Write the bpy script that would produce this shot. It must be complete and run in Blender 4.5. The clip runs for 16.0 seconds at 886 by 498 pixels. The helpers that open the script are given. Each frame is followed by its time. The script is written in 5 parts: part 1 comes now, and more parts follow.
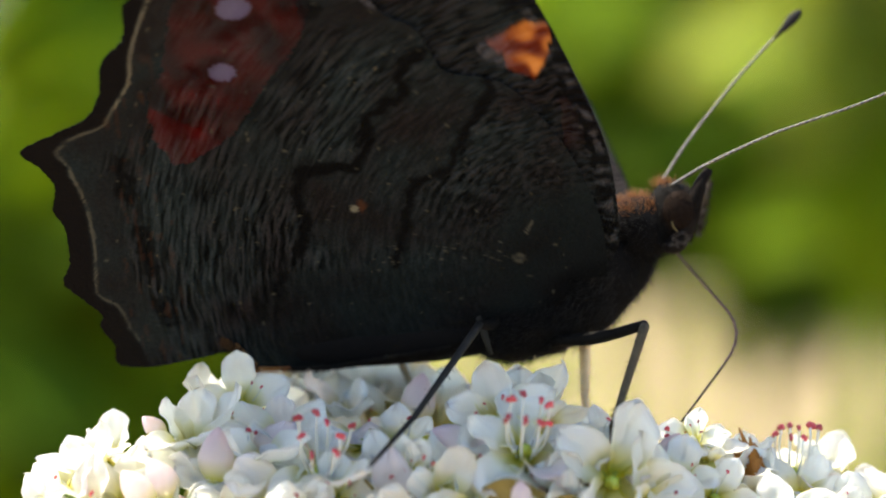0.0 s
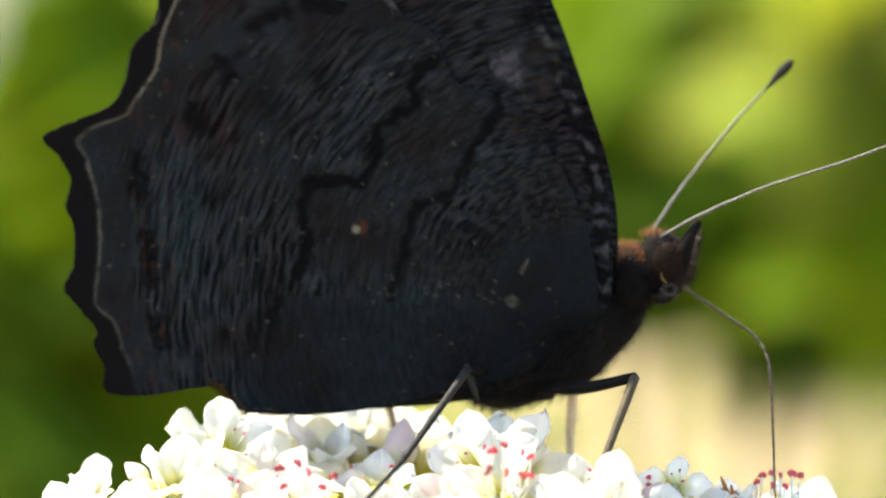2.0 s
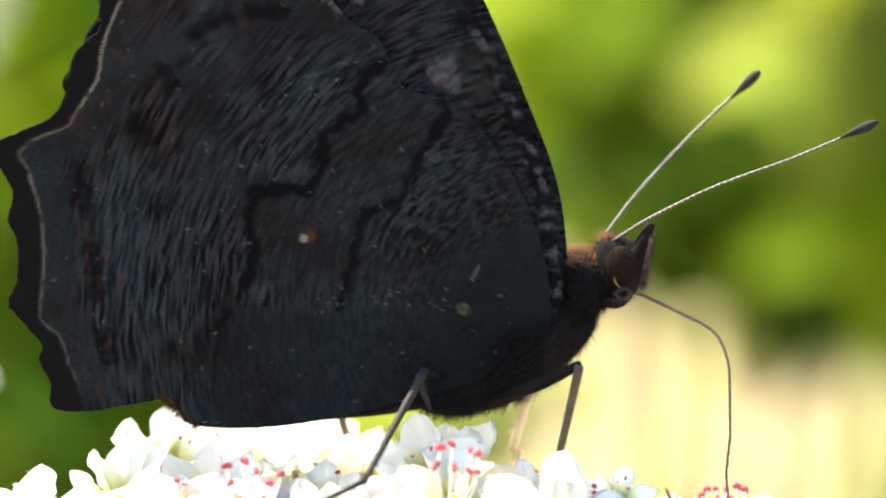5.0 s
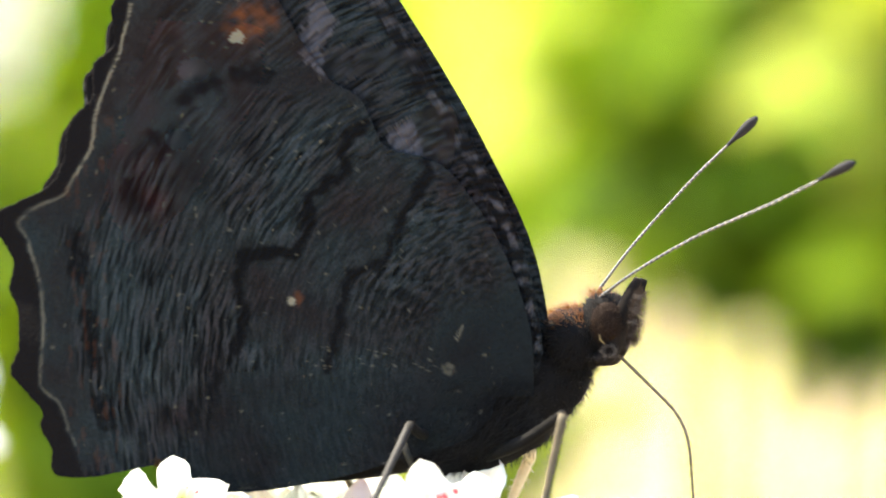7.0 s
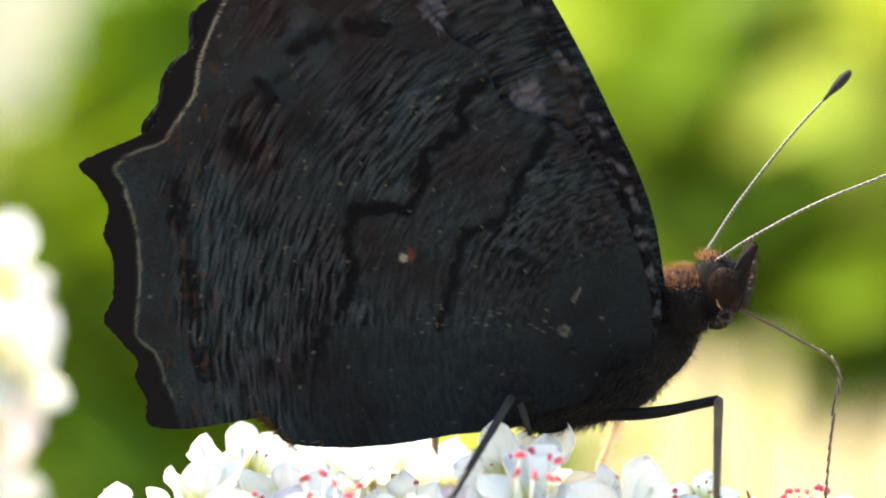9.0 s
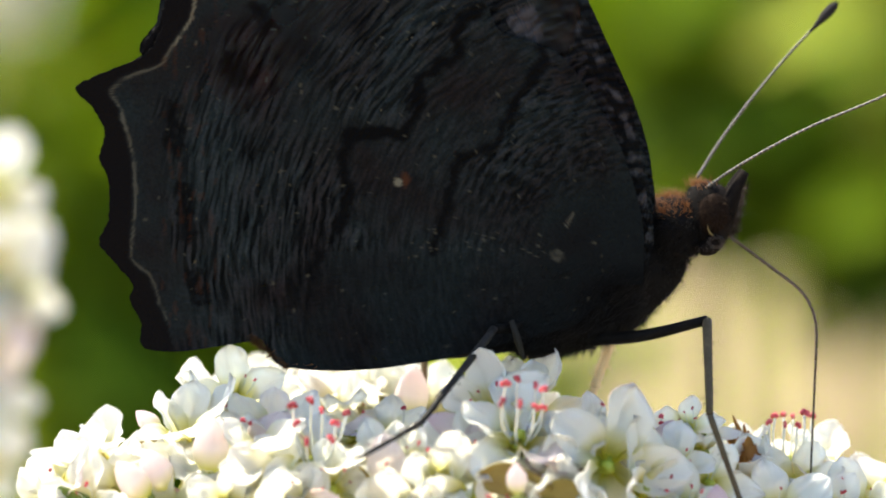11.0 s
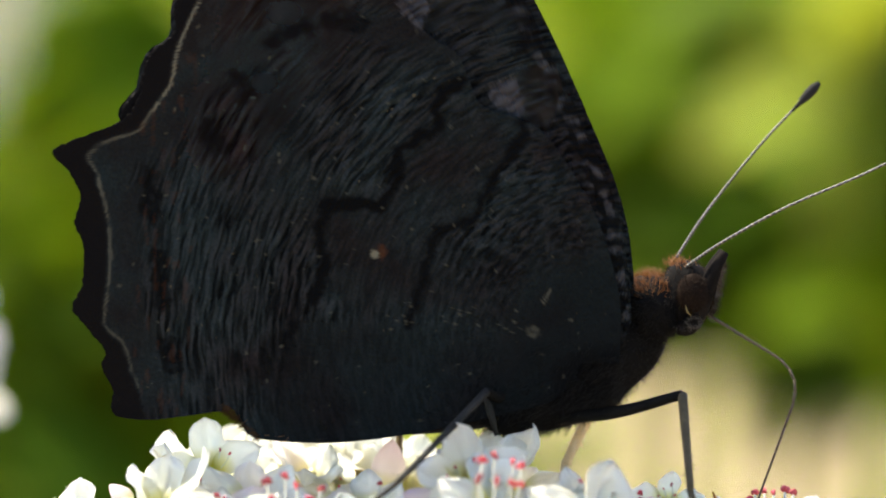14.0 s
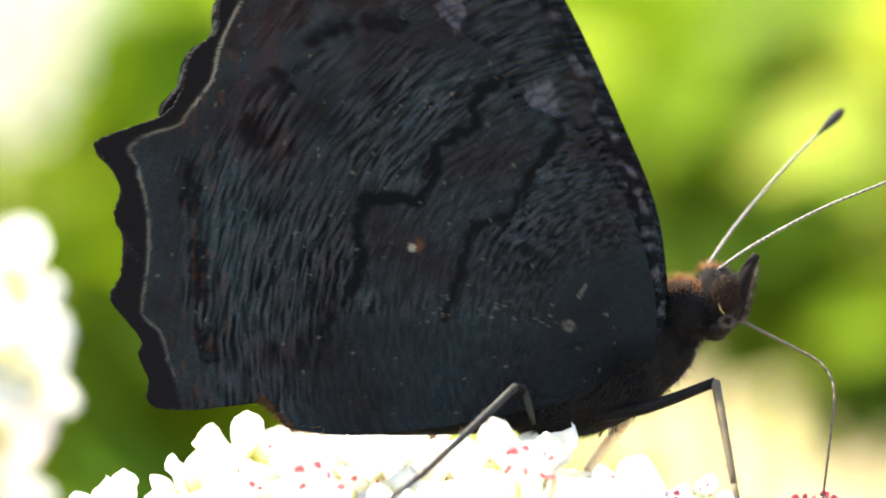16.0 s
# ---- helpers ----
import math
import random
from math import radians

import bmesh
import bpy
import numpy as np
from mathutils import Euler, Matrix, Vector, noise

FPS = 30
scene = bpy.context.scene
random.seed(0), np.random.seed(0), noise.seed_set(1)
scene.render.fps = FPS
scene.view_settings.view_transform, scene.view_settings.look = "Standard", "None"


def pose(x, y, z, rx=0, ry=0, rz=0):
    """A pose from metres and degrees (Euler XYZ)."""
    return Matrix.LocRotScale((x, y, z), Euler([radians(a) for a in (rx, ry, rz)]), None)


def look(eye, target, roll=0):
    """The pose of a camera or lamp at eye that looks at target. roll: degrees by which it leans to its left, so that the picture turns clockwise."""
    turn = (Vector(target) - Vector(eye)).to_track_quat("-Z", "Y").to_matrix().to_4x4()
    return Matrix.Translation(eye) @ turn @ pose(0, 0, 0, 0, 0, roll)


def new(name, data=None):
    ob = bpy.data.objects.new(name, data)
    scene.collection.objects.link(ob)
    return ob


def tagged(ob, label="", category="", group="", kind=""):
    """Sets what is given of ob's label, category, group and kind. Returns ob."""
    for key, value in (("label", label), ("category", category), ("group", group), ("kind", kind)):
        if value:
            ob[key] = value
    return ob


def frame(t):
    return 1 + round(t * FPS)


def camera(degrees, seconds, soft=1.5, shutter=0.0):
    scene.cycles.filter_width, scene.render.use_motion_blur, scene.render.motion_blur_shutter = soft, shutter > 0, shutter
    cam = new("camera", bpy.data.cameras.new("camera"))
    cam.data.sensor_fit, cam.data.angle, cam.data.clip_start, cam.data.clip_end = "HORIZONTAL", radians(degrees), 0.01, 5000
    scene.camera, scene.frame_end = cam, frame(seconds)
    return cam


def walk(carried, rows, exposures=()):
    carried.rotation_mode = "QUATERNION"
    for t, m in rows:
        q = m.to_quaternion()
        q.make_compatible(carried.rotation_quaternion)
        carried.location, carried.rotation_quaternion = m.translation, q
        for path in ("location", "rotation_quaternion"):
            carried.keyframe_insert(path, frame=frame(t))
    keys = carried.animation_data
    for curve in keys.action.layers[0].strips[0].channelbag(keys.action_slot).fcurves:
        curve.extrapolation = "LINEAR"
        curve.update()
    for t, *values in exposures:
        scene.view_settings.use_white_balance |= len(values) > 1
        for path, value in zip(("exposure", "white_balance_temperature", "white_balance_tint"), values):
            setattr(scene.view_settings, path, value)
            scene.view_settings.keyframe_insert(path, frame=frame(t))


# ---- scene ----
MM = 0.001
DIST = 207.2            # camera to butterfly, mm
RIG = Matrix.Translation((0, 0, 0.46)) @ pose(0, 0, 0, -12)   # the subject's frame: its x right, y away, z up
STEM_PIVOT = Vector((-3, 4, -35))
BODY_PIVOT = Vector((5, 0, -8))


def turn_about(pivot, dx, dy, dz, rx, ry, rz):
    """A shift in mm and a turn in degrees about a pivot in mm, in the subject's frame."""
    return (RIG @ Matrix.Translation((pivot + Vector((dx, dy, dz))) * MM) @ pose(0, 0, 0, rx, ry, rz)
            @ Matrix.Translation(-pivot * MM))


# ---- camera and walk: seconds, shift in mm, turn in degrees ----
CAMERA_ROWS = [
    (0, -1.73, -1.41, -0.41, -0.09, 0.43, -0.64),
    (0.5, -0.65, -2.86, -0.49, 0.06, 0.10, -0.29),
    (1, -1.17, -2.01, -0.94, 0.46, 0.04, -0.59),
    (1.5, -0.34, -2.29, -0.08, 0.36, -0.03, -0.27),
    (2, -0.92, -2.69, -0.59, 0.64, -0.01, -0.58),
    (2.5, -0.40, -2.83, -0.38, 0.59, -0.12, -0.43),
    (3, -0.86, -2.91, -1.04, 0.84, -0.14, -0.74),
    (3.5, -0.71, -2.27, -1.31, 0.93, -0.15, -0.77),
    (6, 2.27, 3.38, 3.05, -0.49, 0.21, 0.67),
    (6.5, -0.42, 5.49, 1.31, 0.59, 0.45, 1.04),
    (7, 3.59, 2.33, 2.80, 0.15, 0.35, 0.63),
    (7.5, 1.21, 6.18, 1.05, 0.81, 0.36, 2.52),
    (8, -0.47, 2.03, -0.28, 1.30, 0.21, 0.33),
    (10.5, 1.27, 0.68, 1.39, -0.51, -0.02, 0.87),
    (11, 0.72, -0.26, 0.65, -0.50, -0.06, 0.67),
    (11.5, -0.04, -0.11, 0.19, -0.61, -0.06, 0.35),
    (12, -0.29, 1.09, -0.17, -0.67, -0.07, 0.23),
    (12.5, -0.34, 1.02, -0.56, -0.35, -0.15, -0.06),
    (13, 0.39, -0.89, -0.29, -0.48, -0.09, 0.34),
    (13.5, -0.05, 0.97, -0.05, -0.37, -0.14, 0.47),
    (14, -0.34, 1.35, -0.18, 0.86, -0.18, -0.18),
    (14.5, 0.98, -0.28, 0.09, 1.49, -0.21, -0.07),
    (15, 0.57, -1.19, 0.15, 1.90, -0.22, 0.22),
    (15.5, 0.32, 1.97, 0.01, 1.46, -0.29, 1.10),
    (16, 0.53, 1.43, -1.47, 1.21, -0.41, 0.69),
]
cam = camera(12.0, 16.0, soft=2.0)
cam.data.dof.use_dof = True
cam.data.dof.focus_distance = (DIST - 1) * MM
cam.data.dof.aperture_fstop = 26.0
EXPOSURES = [(0, 1.75), (1.5, 1.85), (3.5, 2.45), (6, 2.30), (7, 2.80), (8, 2.70), (10.5, 1.9), (12, 1.30), (13.5, 1.4), (14.5, 2.10), (16, 2.80)]
walk(cam, [(t, RIG @ pose(x * MM, (y - DIST) * MM, z * MM, rx, ry, rz) @ pose(0, 0, 0, 90))
           for t, x, y, z, rx, ry, rz in CAMERA_ROWS], EXPOSURES)

# ---- world, sun ----
SUN_ELEV, SUN_AZ = 56.0, 127.0      # azimuth clockwise from the viewer's back
world = bpy.data.worlds.new("sky")
scene.world = world
world.use_nodes = True
wn = world.node_tree.nodes
sky = wn.new("ShaderNodeTexSky")
sky.sky_type, sky.sun_disc = "NISHITA", False
sky.sun_elevation, sky.sun_rotation = radians(SUN_ELEV), radians(SUN_AZ + 180)
world.node_tree.links.new(sky.outputs[0], wn["Background"].inputs[0])
wn["Background"].inputs[1].default_value = 0.138
sun = new("sun", bpy.data.lights.new("sun", "SUN"))
sun.data.energy, sun.data.angle, sun.data.color = 5.0, radians(0.53), (1.0, 0.93, 0.77)
az = radians(SUN_AZ)
sun.matrix_world = look(Vector((-math.sin(az), -math.cos(az), math.tan(radians(SUN_ELEV)))), (0, 0, 0))


# ---- materials ----
def nodes_of(name):
    m = bpy.data.materials.new(name)
    m.use_nodes = True
    return m, m.node_tree.nodes, m.node_tree.links, m.node_tree.nodes["Principled BSDF"]


def mixed(n, l, fac, a, b, blend="MIX"):
    mx = n.new("ShaderNodeMix")
    mx.data_type, mx.blend_type = "RGBA", blend
    for i, v in ((0, fac), (6, a), (7, b)):
        if hasattr(v, "links"):
            l.new(v, mx.inputs[i])
        elif i == 0:
            mx.inputs[0].default_value = v
        else:
            mx.inputs[i].default_value = (*v, 1)
    return mx.outputs[2]


def noise_of(n, l, scale, detail=3.0, rough=0.55, stretch=None):
    tc = n.new("ShaderNodeTexCoord")
    src = tc.outputs["Object"]
    if stretch:
        mp = n.new("ShaderNodeMapping")
        mp.inputs["Scale"].default_value = stretch
        l.new(src, mp.inputs[0])
        src = mp.outputs[0]
    t = n.new("ShaderNodeTexNoise")
    t.inputs["Scale"].default_value, t.inputs["Detail"].default_value, t.inputs["Roughness"].default_value = scale, detail, rough
    l.new(src, t.inputs[0])
    return t.outputs[0]


def ramp(n, l, src, *stops):
    r = n.new("ShaderNodeValToRGB")
    while len(r.color_ramp.elements) < len(stops):
        r.color_ramp.elements.new(0.5)
    for e, (p, c) in zip(r.color_ramp.elements, stops):
        e.position, e.color = p, (*c, 1)
    l.new(src, r.inputs[0])
    return r.outputs[0]


def bumped(n, l, bsdf, src, strength, dist):
    b = n.new("ShaderNodeBump")
    b.inputs["Strength"].default_value, b.inputs["Distance"].default_value = strength, dist
    l.new(src, b.inputs["Height"])
    l.new(b.outputs[0], bsdf.inputs["Normal"])


def plain(name, dark, light, rough=0.6, scale=1500.0, bump=0.3, thin=0.0, through_colour=None, vary=0.0, spec=0.5):
    """Two tones of noise with fine relief; thin: the share of light that passes through."""
    m, n, l, b = nodes_of(name)
    big = noise_of(n, l, scale * 0.2, 2)
    fine = noise_of(n, l, scale, 4)
    f = mixed(n, l, 0.45, big, fine)
    col = ramp(n, l, f, (0.3, dark), (0.7, light))
    if vary:
        oi = n.new("ShaderNodeObjectInfo")
        hs = n.new("ShaderNodeHueSaturation")
        mr = n.new("ShaderNodeMapRange")
        mr.inputs[3].default_value, mr.inputs[4].default_value = 1 - vary, 1 + vary
        l.new(oi.outputs["Random"], mr.inputs[0])
        l.new(mr.outputs[0], hs.inputs["Value"])
        l.new(col, hs.inputs["Color"])
        col = hs.outputs[0]
    l.new(col, b.inputs["Base Color"])
    b.inputs["Roughness"].default_value = rough
    b.inputs["Specular IOR Level"].default_value = spec
    bumped(n, l, b, fine, bump, 0.3 / scale)
    if thin:
        tr = n.new("ShaderNodeBsdfTranslucent")
        if through_colour:
            l.new(mixed(n, l, 0.85, col, through_colour), tr.inputs[0])
        else:
            l.new(col, tr.inputs[0])
        ms = n.new("ShaderNodeMixShader")
        ms.inputs[0].default_value = thin
        l.new(b.outputs[0], ms.inputs[1])
        l.new(tr.outputs[0], ms.inputs[2])
        l.new(ms.outputs[0], n["Material Output"].inputs[0])
    return m


def petal_material(name, base, tip, green):
    """White petal: greenish foot, fine veins along its length, lets light through."""
    m, n, l, b = nodes_of(name)
    at = n.new("ShaderNodeAttribute")
    at.attribute_name = "along"
    tone = ramp(n, l, at.outputs["Fac"], (0.05, green), (0.26, [g * 0.45 + q * 0.55 for g, q in zip(green, base)]), (0.47, base), (1.0, tip))
    veins = noise_of(n, l, 900, 3, 0.6, stretch=(1.0, 1.0, 0.15))
    col = mixed(n, l, 0.12, tone, ramp(n, l, veins, (0.35, (0.55, 0.58, 0.5)), (0.6, (1, 1, 1))), "MULTIPLY")
    oi = n.new("ShaderNodeObjectInfo")
    pink = ramp(n, l, oi.outputs["Random"], (0.0, (1, 1, 1)), (0.84, (1, 1, 1)), (1.0, (0.95, 0.86, 0.9)))
    col = mixed(n, l, 1.0, col, pink, "MULTIPLY")
    l.new(col, b.inputs["Base Color"])
    b.inputs["Roughness"].default_value = 0.55
    b.inputs["Specular IOR Level"].default_value = 0.25
    bumped(n, l, b, veins, 0.35, 0.00012)
    tr = n.new("ShaderNodeBsdfTranslucent")
    l.new(mixed(n, l, 0.15, col, (0.99, 0.92, 0.42)), tr.inputs[0])
    ms = n.new("ShaderNodeMixShader")
    ms.inputs[0].default_value = 0.72
    l.new(b.outputs[0], ms.inputs[1])
    l.new(tr.outputs[0], ms.inputs[2])
    l.new(ms.outputs[0], n["Material Output"].inputs[0])
    return m


def wing_material(name, ground, sheen, marks):
    """Scaled wing underside: broken cross ripples in arcs round the wing's root, dark bands and pale flecks from the pattern."""
    m, n, l, b = nodes_of(name)
    tc = n.new("ShaderNodeTexCoord")
    warp = n.new("ShaderNodeTexNoise")
    warp.inputs["Scale"].default_value, warp.inputs["Detail"].default_value = 330, 3
    l.new(tc.outputs["Object"], warp.inputs[0])
    sc = n.new("ShaderNodeVectorMath")
    sc.operation, sc.inputs["Scale"].default_value = "SCALE", 0.0006
    l.new(warp.outputs["Color"], sc.inputs[0])
    ad = n.new("ShaderNodeVectorMath")
    l.new(tc.outputs["Object"], ad.inputs[0])
    l.new(sc.outputs[0], ad.inputs[1])
    mp = n.new("ShaderNodeMapping")
    mp.inputs["Location"].default_value = (-0.0084, 0, 0.0018)
    l.new(ad.outputs[0], mp.inputs[0])
    # short cross strokes: noise in polar coordinates round the root
    xyz = n.new("ShaderNodeSeparateXYZ")
    l.new(mp.outputs[0], xyz.inputs[0])

    def math_node(op, x, y=None):
        q = n.new("ShaderNodeMath")
        q.operation = op
        for i, v in enumerate((x, y)):
            if v is None:
                continue
            if hasattr(v, "links"):
                l.new(v, q.inputs[i])
            else:
                q.inputs[i].default_value = v
        return q.outputs[0]

    xx, zz = xyz.outputs[0], xyz.outputs[2]
    rad = math_node("SQRT", math_node("ADD", math_node("MULTIPLY", xx, xx), math_node("MULTIPLY", zz, zz)))
    ang = math_node("ARCTAN2", zz, math_node("MULTIPLY", xx, -1.0))
    pol = n.new("ShaderNodeCombineXYZ")
    l.new(math_node("MULTIPLY", rad, 4500.0), pol.inputs[0])
    l.new(math_node("MULTIPLY", ang, 11.5), pol.inputs[1])
    wav = n.new("ShaderNodeTexNoise")
    wav.inputs["Scale"].default_value, wav.inputs["Detail"].default_value, wav.inputs["Roughness"].default_value = 1.0, 0.8, 0.45
    wav.inputs["Distortion"].default_value = 0.35
    l.new(pol.outputs[0], wav.inputs[0])
    lowp = n.new("ShaderNodeCombineXYZ")
    l.new(math_node("MULTIPLY", rad, 700.0), lowp.inputs[0])
    l.new(math_node("MULTIPLY", ang, 10.0), lowp.inputs[1])
    wob = n.new("ShaderNodeTexNoise")
    wob.inputs["Scale"].default_value, wob.inputs["Detail"].default_value = 1.0, 3.0
    l.new(lowp.outputs[0], wob.inputs[0])
    phase = math_node("ADD", math_node("MULTIPLY", rad, 13500.0), math_node("MULTIPLY", wob.outputs[0], 15.0))
    fold = math_node("ADD", math_node("MULTIPLY", math_node("SINE", phase), 0.5), 0.5)
    big = noise_of(n, l, 210, 4)
    mid = noise_of(n, l, 330, 3, 0.6)
    fine = noise_of(n, l, 6500, 3)
    flecks = noise_of(n, l, 2600, 2, 0.5)
    at = n.new("ShaderNodeAttribute")
    at.attribute_name = "pattern"
    sep = n.new("ShaderNodeSeparateColor")
    l.new(at.outputs["Color"], sep.inputs[0])
    zone = n.new("ShaderNodeAttribute")
    zone.attribute_name = "plain_zone"
    amount = mixed(n, l, zone.outputs["Fac"], ramp(n, l, mid, (0.36, (0.45, 0.45, 0.45)), (0.58, (1, 1, 1))), (0.06, 0.06, 0.06))
    tone = mixed(n, l, ramp(n, l, big, (0.36, (0, 0, 0)), (0.62, (1, 1, 1))), ground, sheen)
    # dark strokes are pattern; the bright edges beside them are painted relief light
    rip = ramp(n, l, wav.outputs[0], (0.425, (0.03, 0.025, 0.03)), (0.455, (0.85, 0.85, 0.85)), (0.535, (1.1, 1.06, 1.06)), (0.60, (2.3, 1.95, 2.0)))
    rip = mixed(n, l, ramp(n, l, mid, (0.40, (0.05, 0.05, 0.05)), (0.60, (0.35, 0.35, 0.35))), rip, ramp(n, l, fold, (0.10, (0.2, 0.2, 0.2)), (0.36, (0.85, 0.85, 0.85)), (0.9, (2.1, 1.85, 1.85))))
    col = mixed(n, l, amount, tone, mixed(n, l, 1.0, tone, rip, "MULTIPLY"))
    col = mixed(n, l, 0.65, col, ramp(n, l, fine, (0.28, (0.4, 0.4, 0.4)), (0.75, (1.4, 1.35, 1.3))), "MULTIPLY")
    fm = mixed(n, l, 1.0, ramp(n, l, flecks, (0.695, (0, 0, 0)), (0.75, (0.8, 0.8, 0.8))), ramp(n, l, big, (0.45, (0, 0, 0)), (0.6, (1, 1, 1))), "MULTIPLY")
    col = mixed(n, l, fm, col, (marks[0] * 0.7, marks[1] * 0.6, marks[2] * 0.5))
    patch = n.new("ShaderNodeAttribute")
    patch.attribute_name = "grey_patch"
    col = mixed(n, l, patch.outputs["Fac"], col, ramp(n, l, mixed(n, l, 0.7, fold, wav.outputs[0]), (0.25, (0.018, 0.016, 0.0165)), (0.6, (0.045, 0.041, 0.042))))
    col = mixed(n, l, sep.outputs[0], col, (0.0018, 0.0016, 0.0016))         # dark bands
    col = mixed(n, l, sep.outputs[1], col, marks)                          # pale marks and line
    col = mixed(n, l, sep.outputs[2], col, (0.07, 0.022, 0.007))            # rusty marks
    col = mixed(n, l, at.outputs["Alpha"], col, (0.0040, 0.0031, 0.0028))     # brown-black border
    l.new(col, b.inputs["Base Color"])
    b.inputs["Roughness"].default_value = 0.62
    b.inputs["Specular IOR Level"].default_value = 0.03
    thin = n.new("ShaderNodeAttribute")
    thin.attribute_name = "sheer"
    tr = n.new("ShaderNodeBsdfTranslucent")
    l.new(thin.outputs["Color"], tr.inputs[0])
    both = n.new("ShaderNodeAddShader")
    l.new(b.outputs[0], both.inputs[0])
    l.new(tr.outputs[0], both.inputs[1])
    l.new(both.outputs[0], n["Material Output"].inputs[0])
    h = mixed(n, l, 0.35, mixed(n, l, amount, (0.6, 0.6, 0.6), mixed(n, l, 0.6, wav.outputs[0], fold)), fine)
    bumped(n, l, b, h, 1.0, 0.00022)
    return m


MAT_HINDWING = wing_material("hindwing_scales", (0.0083, 0.0069, 0.0065), (0.0106, 0.0146, 0.0144), (0.115, 0.100, 0.066))
MAT_FOREWING = wing_material("forewing_scales", (0.0083, 0.0069, 0.0065), (0.0104, 0.0138, 0.0135), (0.062, 0.054, 0.052))
MAT_FUR = plain("dark_fur", (0.0020, 0.0016, 0.0015), (0.0048, 0.0039, 0.0033), 0.9, 4000, 0.6, spec=0.1)
MAT_HAIR_DARK = plain("dark_hair", (0.0022, 0.0017, 0.0014), (0.0075, 0.0058, 0.0042), 0.7, 4000, spec=0.15)
MAT_HAIR_RUST = plain("rust_hair", (0.10, 0.042, 0.010), (0.25, 0.105, 0.028), 0.6, 4000, thin=0.45, through_colour=(0.55, 0.27, 0.07))
MAT_HAIR_TAIL = plain("tail_hair", (0.035, 0.016, 0.006), (0.10, 0.046, 0.016), 0.7, 4000, thin=0.3, spec=0.1)
MAT_HAIR_BROWN = plain("brown_hair", (0.010, 0.0055, 0.003), (0.030, 0.016, 0.008), 0.7, 4000, thin=0.2, spec=0.1)
MAT_HAIR_GREY = plain("grey_hair", (0.04, 0.03, 0.024), (0.11, 0.085, 0.065), 0.6, 4000, thin=0.2)
MAT_EYE = plain("compound_eye", (0.006, 0.0035, 0.0022), (0.014, 0.0075, 0.0045), 0.8, 9000, 0.5, spec=0.05)
MAT_PALP = plain("palp_scales", (0.004, 0.003, 0.0026), (0.014, 0.011, 0.009), 0.9, 5000, spec=0.04)
MAT_FEMUR = plain("dark_leg", (0.003, 0.0027, 0.0023), (0.0095, 0.008, 0.0065), 0.8, 5000, 0.8, spec=0.06)
MAT_SHIN = plain("olive_leg", (0.034, 0.026, 0.013), (0.088, 0.066, 0.034), 0.7, 5000, spec=0.2)
MAT_MID_LEG = plain("grey_brown_leg", (0.007, 0.006, 0.0048), (0.024, 0.020, 0.016), 0.65, 5000, 0.8, spec=0.2)
# tan far leg, lightened in colour for the sunlight behind the wing
MAT_FAR_LEG = plain("sunlit_tan_leg", (0.14, 0.10, 0.045), (0.28, 0.205, 0.105), 0.6, 5000, thin=0.2)
MAT_STUB = plain("stub_leg_scales", (0.009, 0.008, 0.0055), (0.026, 0.022, 0.016), 0.7, 5000, spec=0.1)
# far front leg: its backlit brightness is put into this pale colour
MAT_SUNLIT_LEG = plain("sunlit_leg", (0.58, 0.46, 0.27), (0.84, 0.71, 0.47), 0.6, 5000, thin=0.5)
MAT_RIM = plain("eye_rim", (0.09, 0.055, 0.012), (0.20, 0.13, 0.03), 0.6, 5000)
MAT_CLUB = plain("antenna_club", (0.005, 0.004, 0.004), (0.018, 0.016, 0.014), 0.8, 6000, spec=0.15)
MAT_TONGUE = plain("tongue", (0.042, 0.031, 0.020), (0.10, 0.078, 0.048), 0.6, 5000, spec=0.2)
MAT_PETAL = petal_material("white_petal", (0.94, 0.935, 0.91), (0.94, 0.94, 0.955), (0.64, 0.60, 0.03))
MAT_BUD = petal_material("pink_bud", (0.84, 0.76, 0.80), (0.76, 0.60, 0.68), (0.55, 0.60, 0.10))
MAT_FILAMENT = plain("filament", (0.66, 0.68, 0.60), (0.80, 0.80, 0.74), 0.5, 4000, thin=0.3)
MAT_ANTHER = plain("anther", (0.40, 0.03, 0.045), (0.72, 0.14, 0.16), 0.6, 6000, thin=0.3, vary=0.35)
MAT_OVARY = plain("ovary", (0.30, 0.36, 0.03), (0.52, 0.52, 0.06), 0.5, 3000, thin=0.2)
MAT_STALK = plain("green_stalk", (0.36, 0.40, 0.08), (0.58, 0.58, 0.22), 0.5, 2500, thin=0.4)
MAT_BRACT = plain("bract_leaf", (0.13, 0.20, 0.03), (0.24, 0.32, 0.06), 0.5, 1500, thin=0.35)
MAT_SHEATH = plain("sheath", (0.22, 0.15, 0.04), (0.40, 0.34, 0.09), 0.6, 1500, thin=0.35)
MAT_RED_EDGE = plain("red_rim", (0.20, 0.03, 0.02), (0.34, 0.06, 0.035), 0.5, 3000)
MAT_DRY = plain("withered_floret", (0.30, 0.10, 0.015), (0.60, 0.27, 0.05), 0.7, 2500, thin=0.45)
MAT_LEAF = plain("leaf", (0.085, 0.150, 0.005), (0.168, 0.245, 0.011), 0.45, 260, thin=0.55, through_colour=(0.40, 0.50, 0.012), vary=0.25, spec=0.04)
# pale and dark leaf colours carry the sunlit and shaded patches of growth
MAT_LEAF_PALE = plain("sunlit_leaf", (0.23, 0.28, 0.04), (0.36, 0.40, 0.08), 0.45, 260, thin=0.5, through_colour=(0.64, 0.68, 0.13), vary=0.2, spec=0.04)
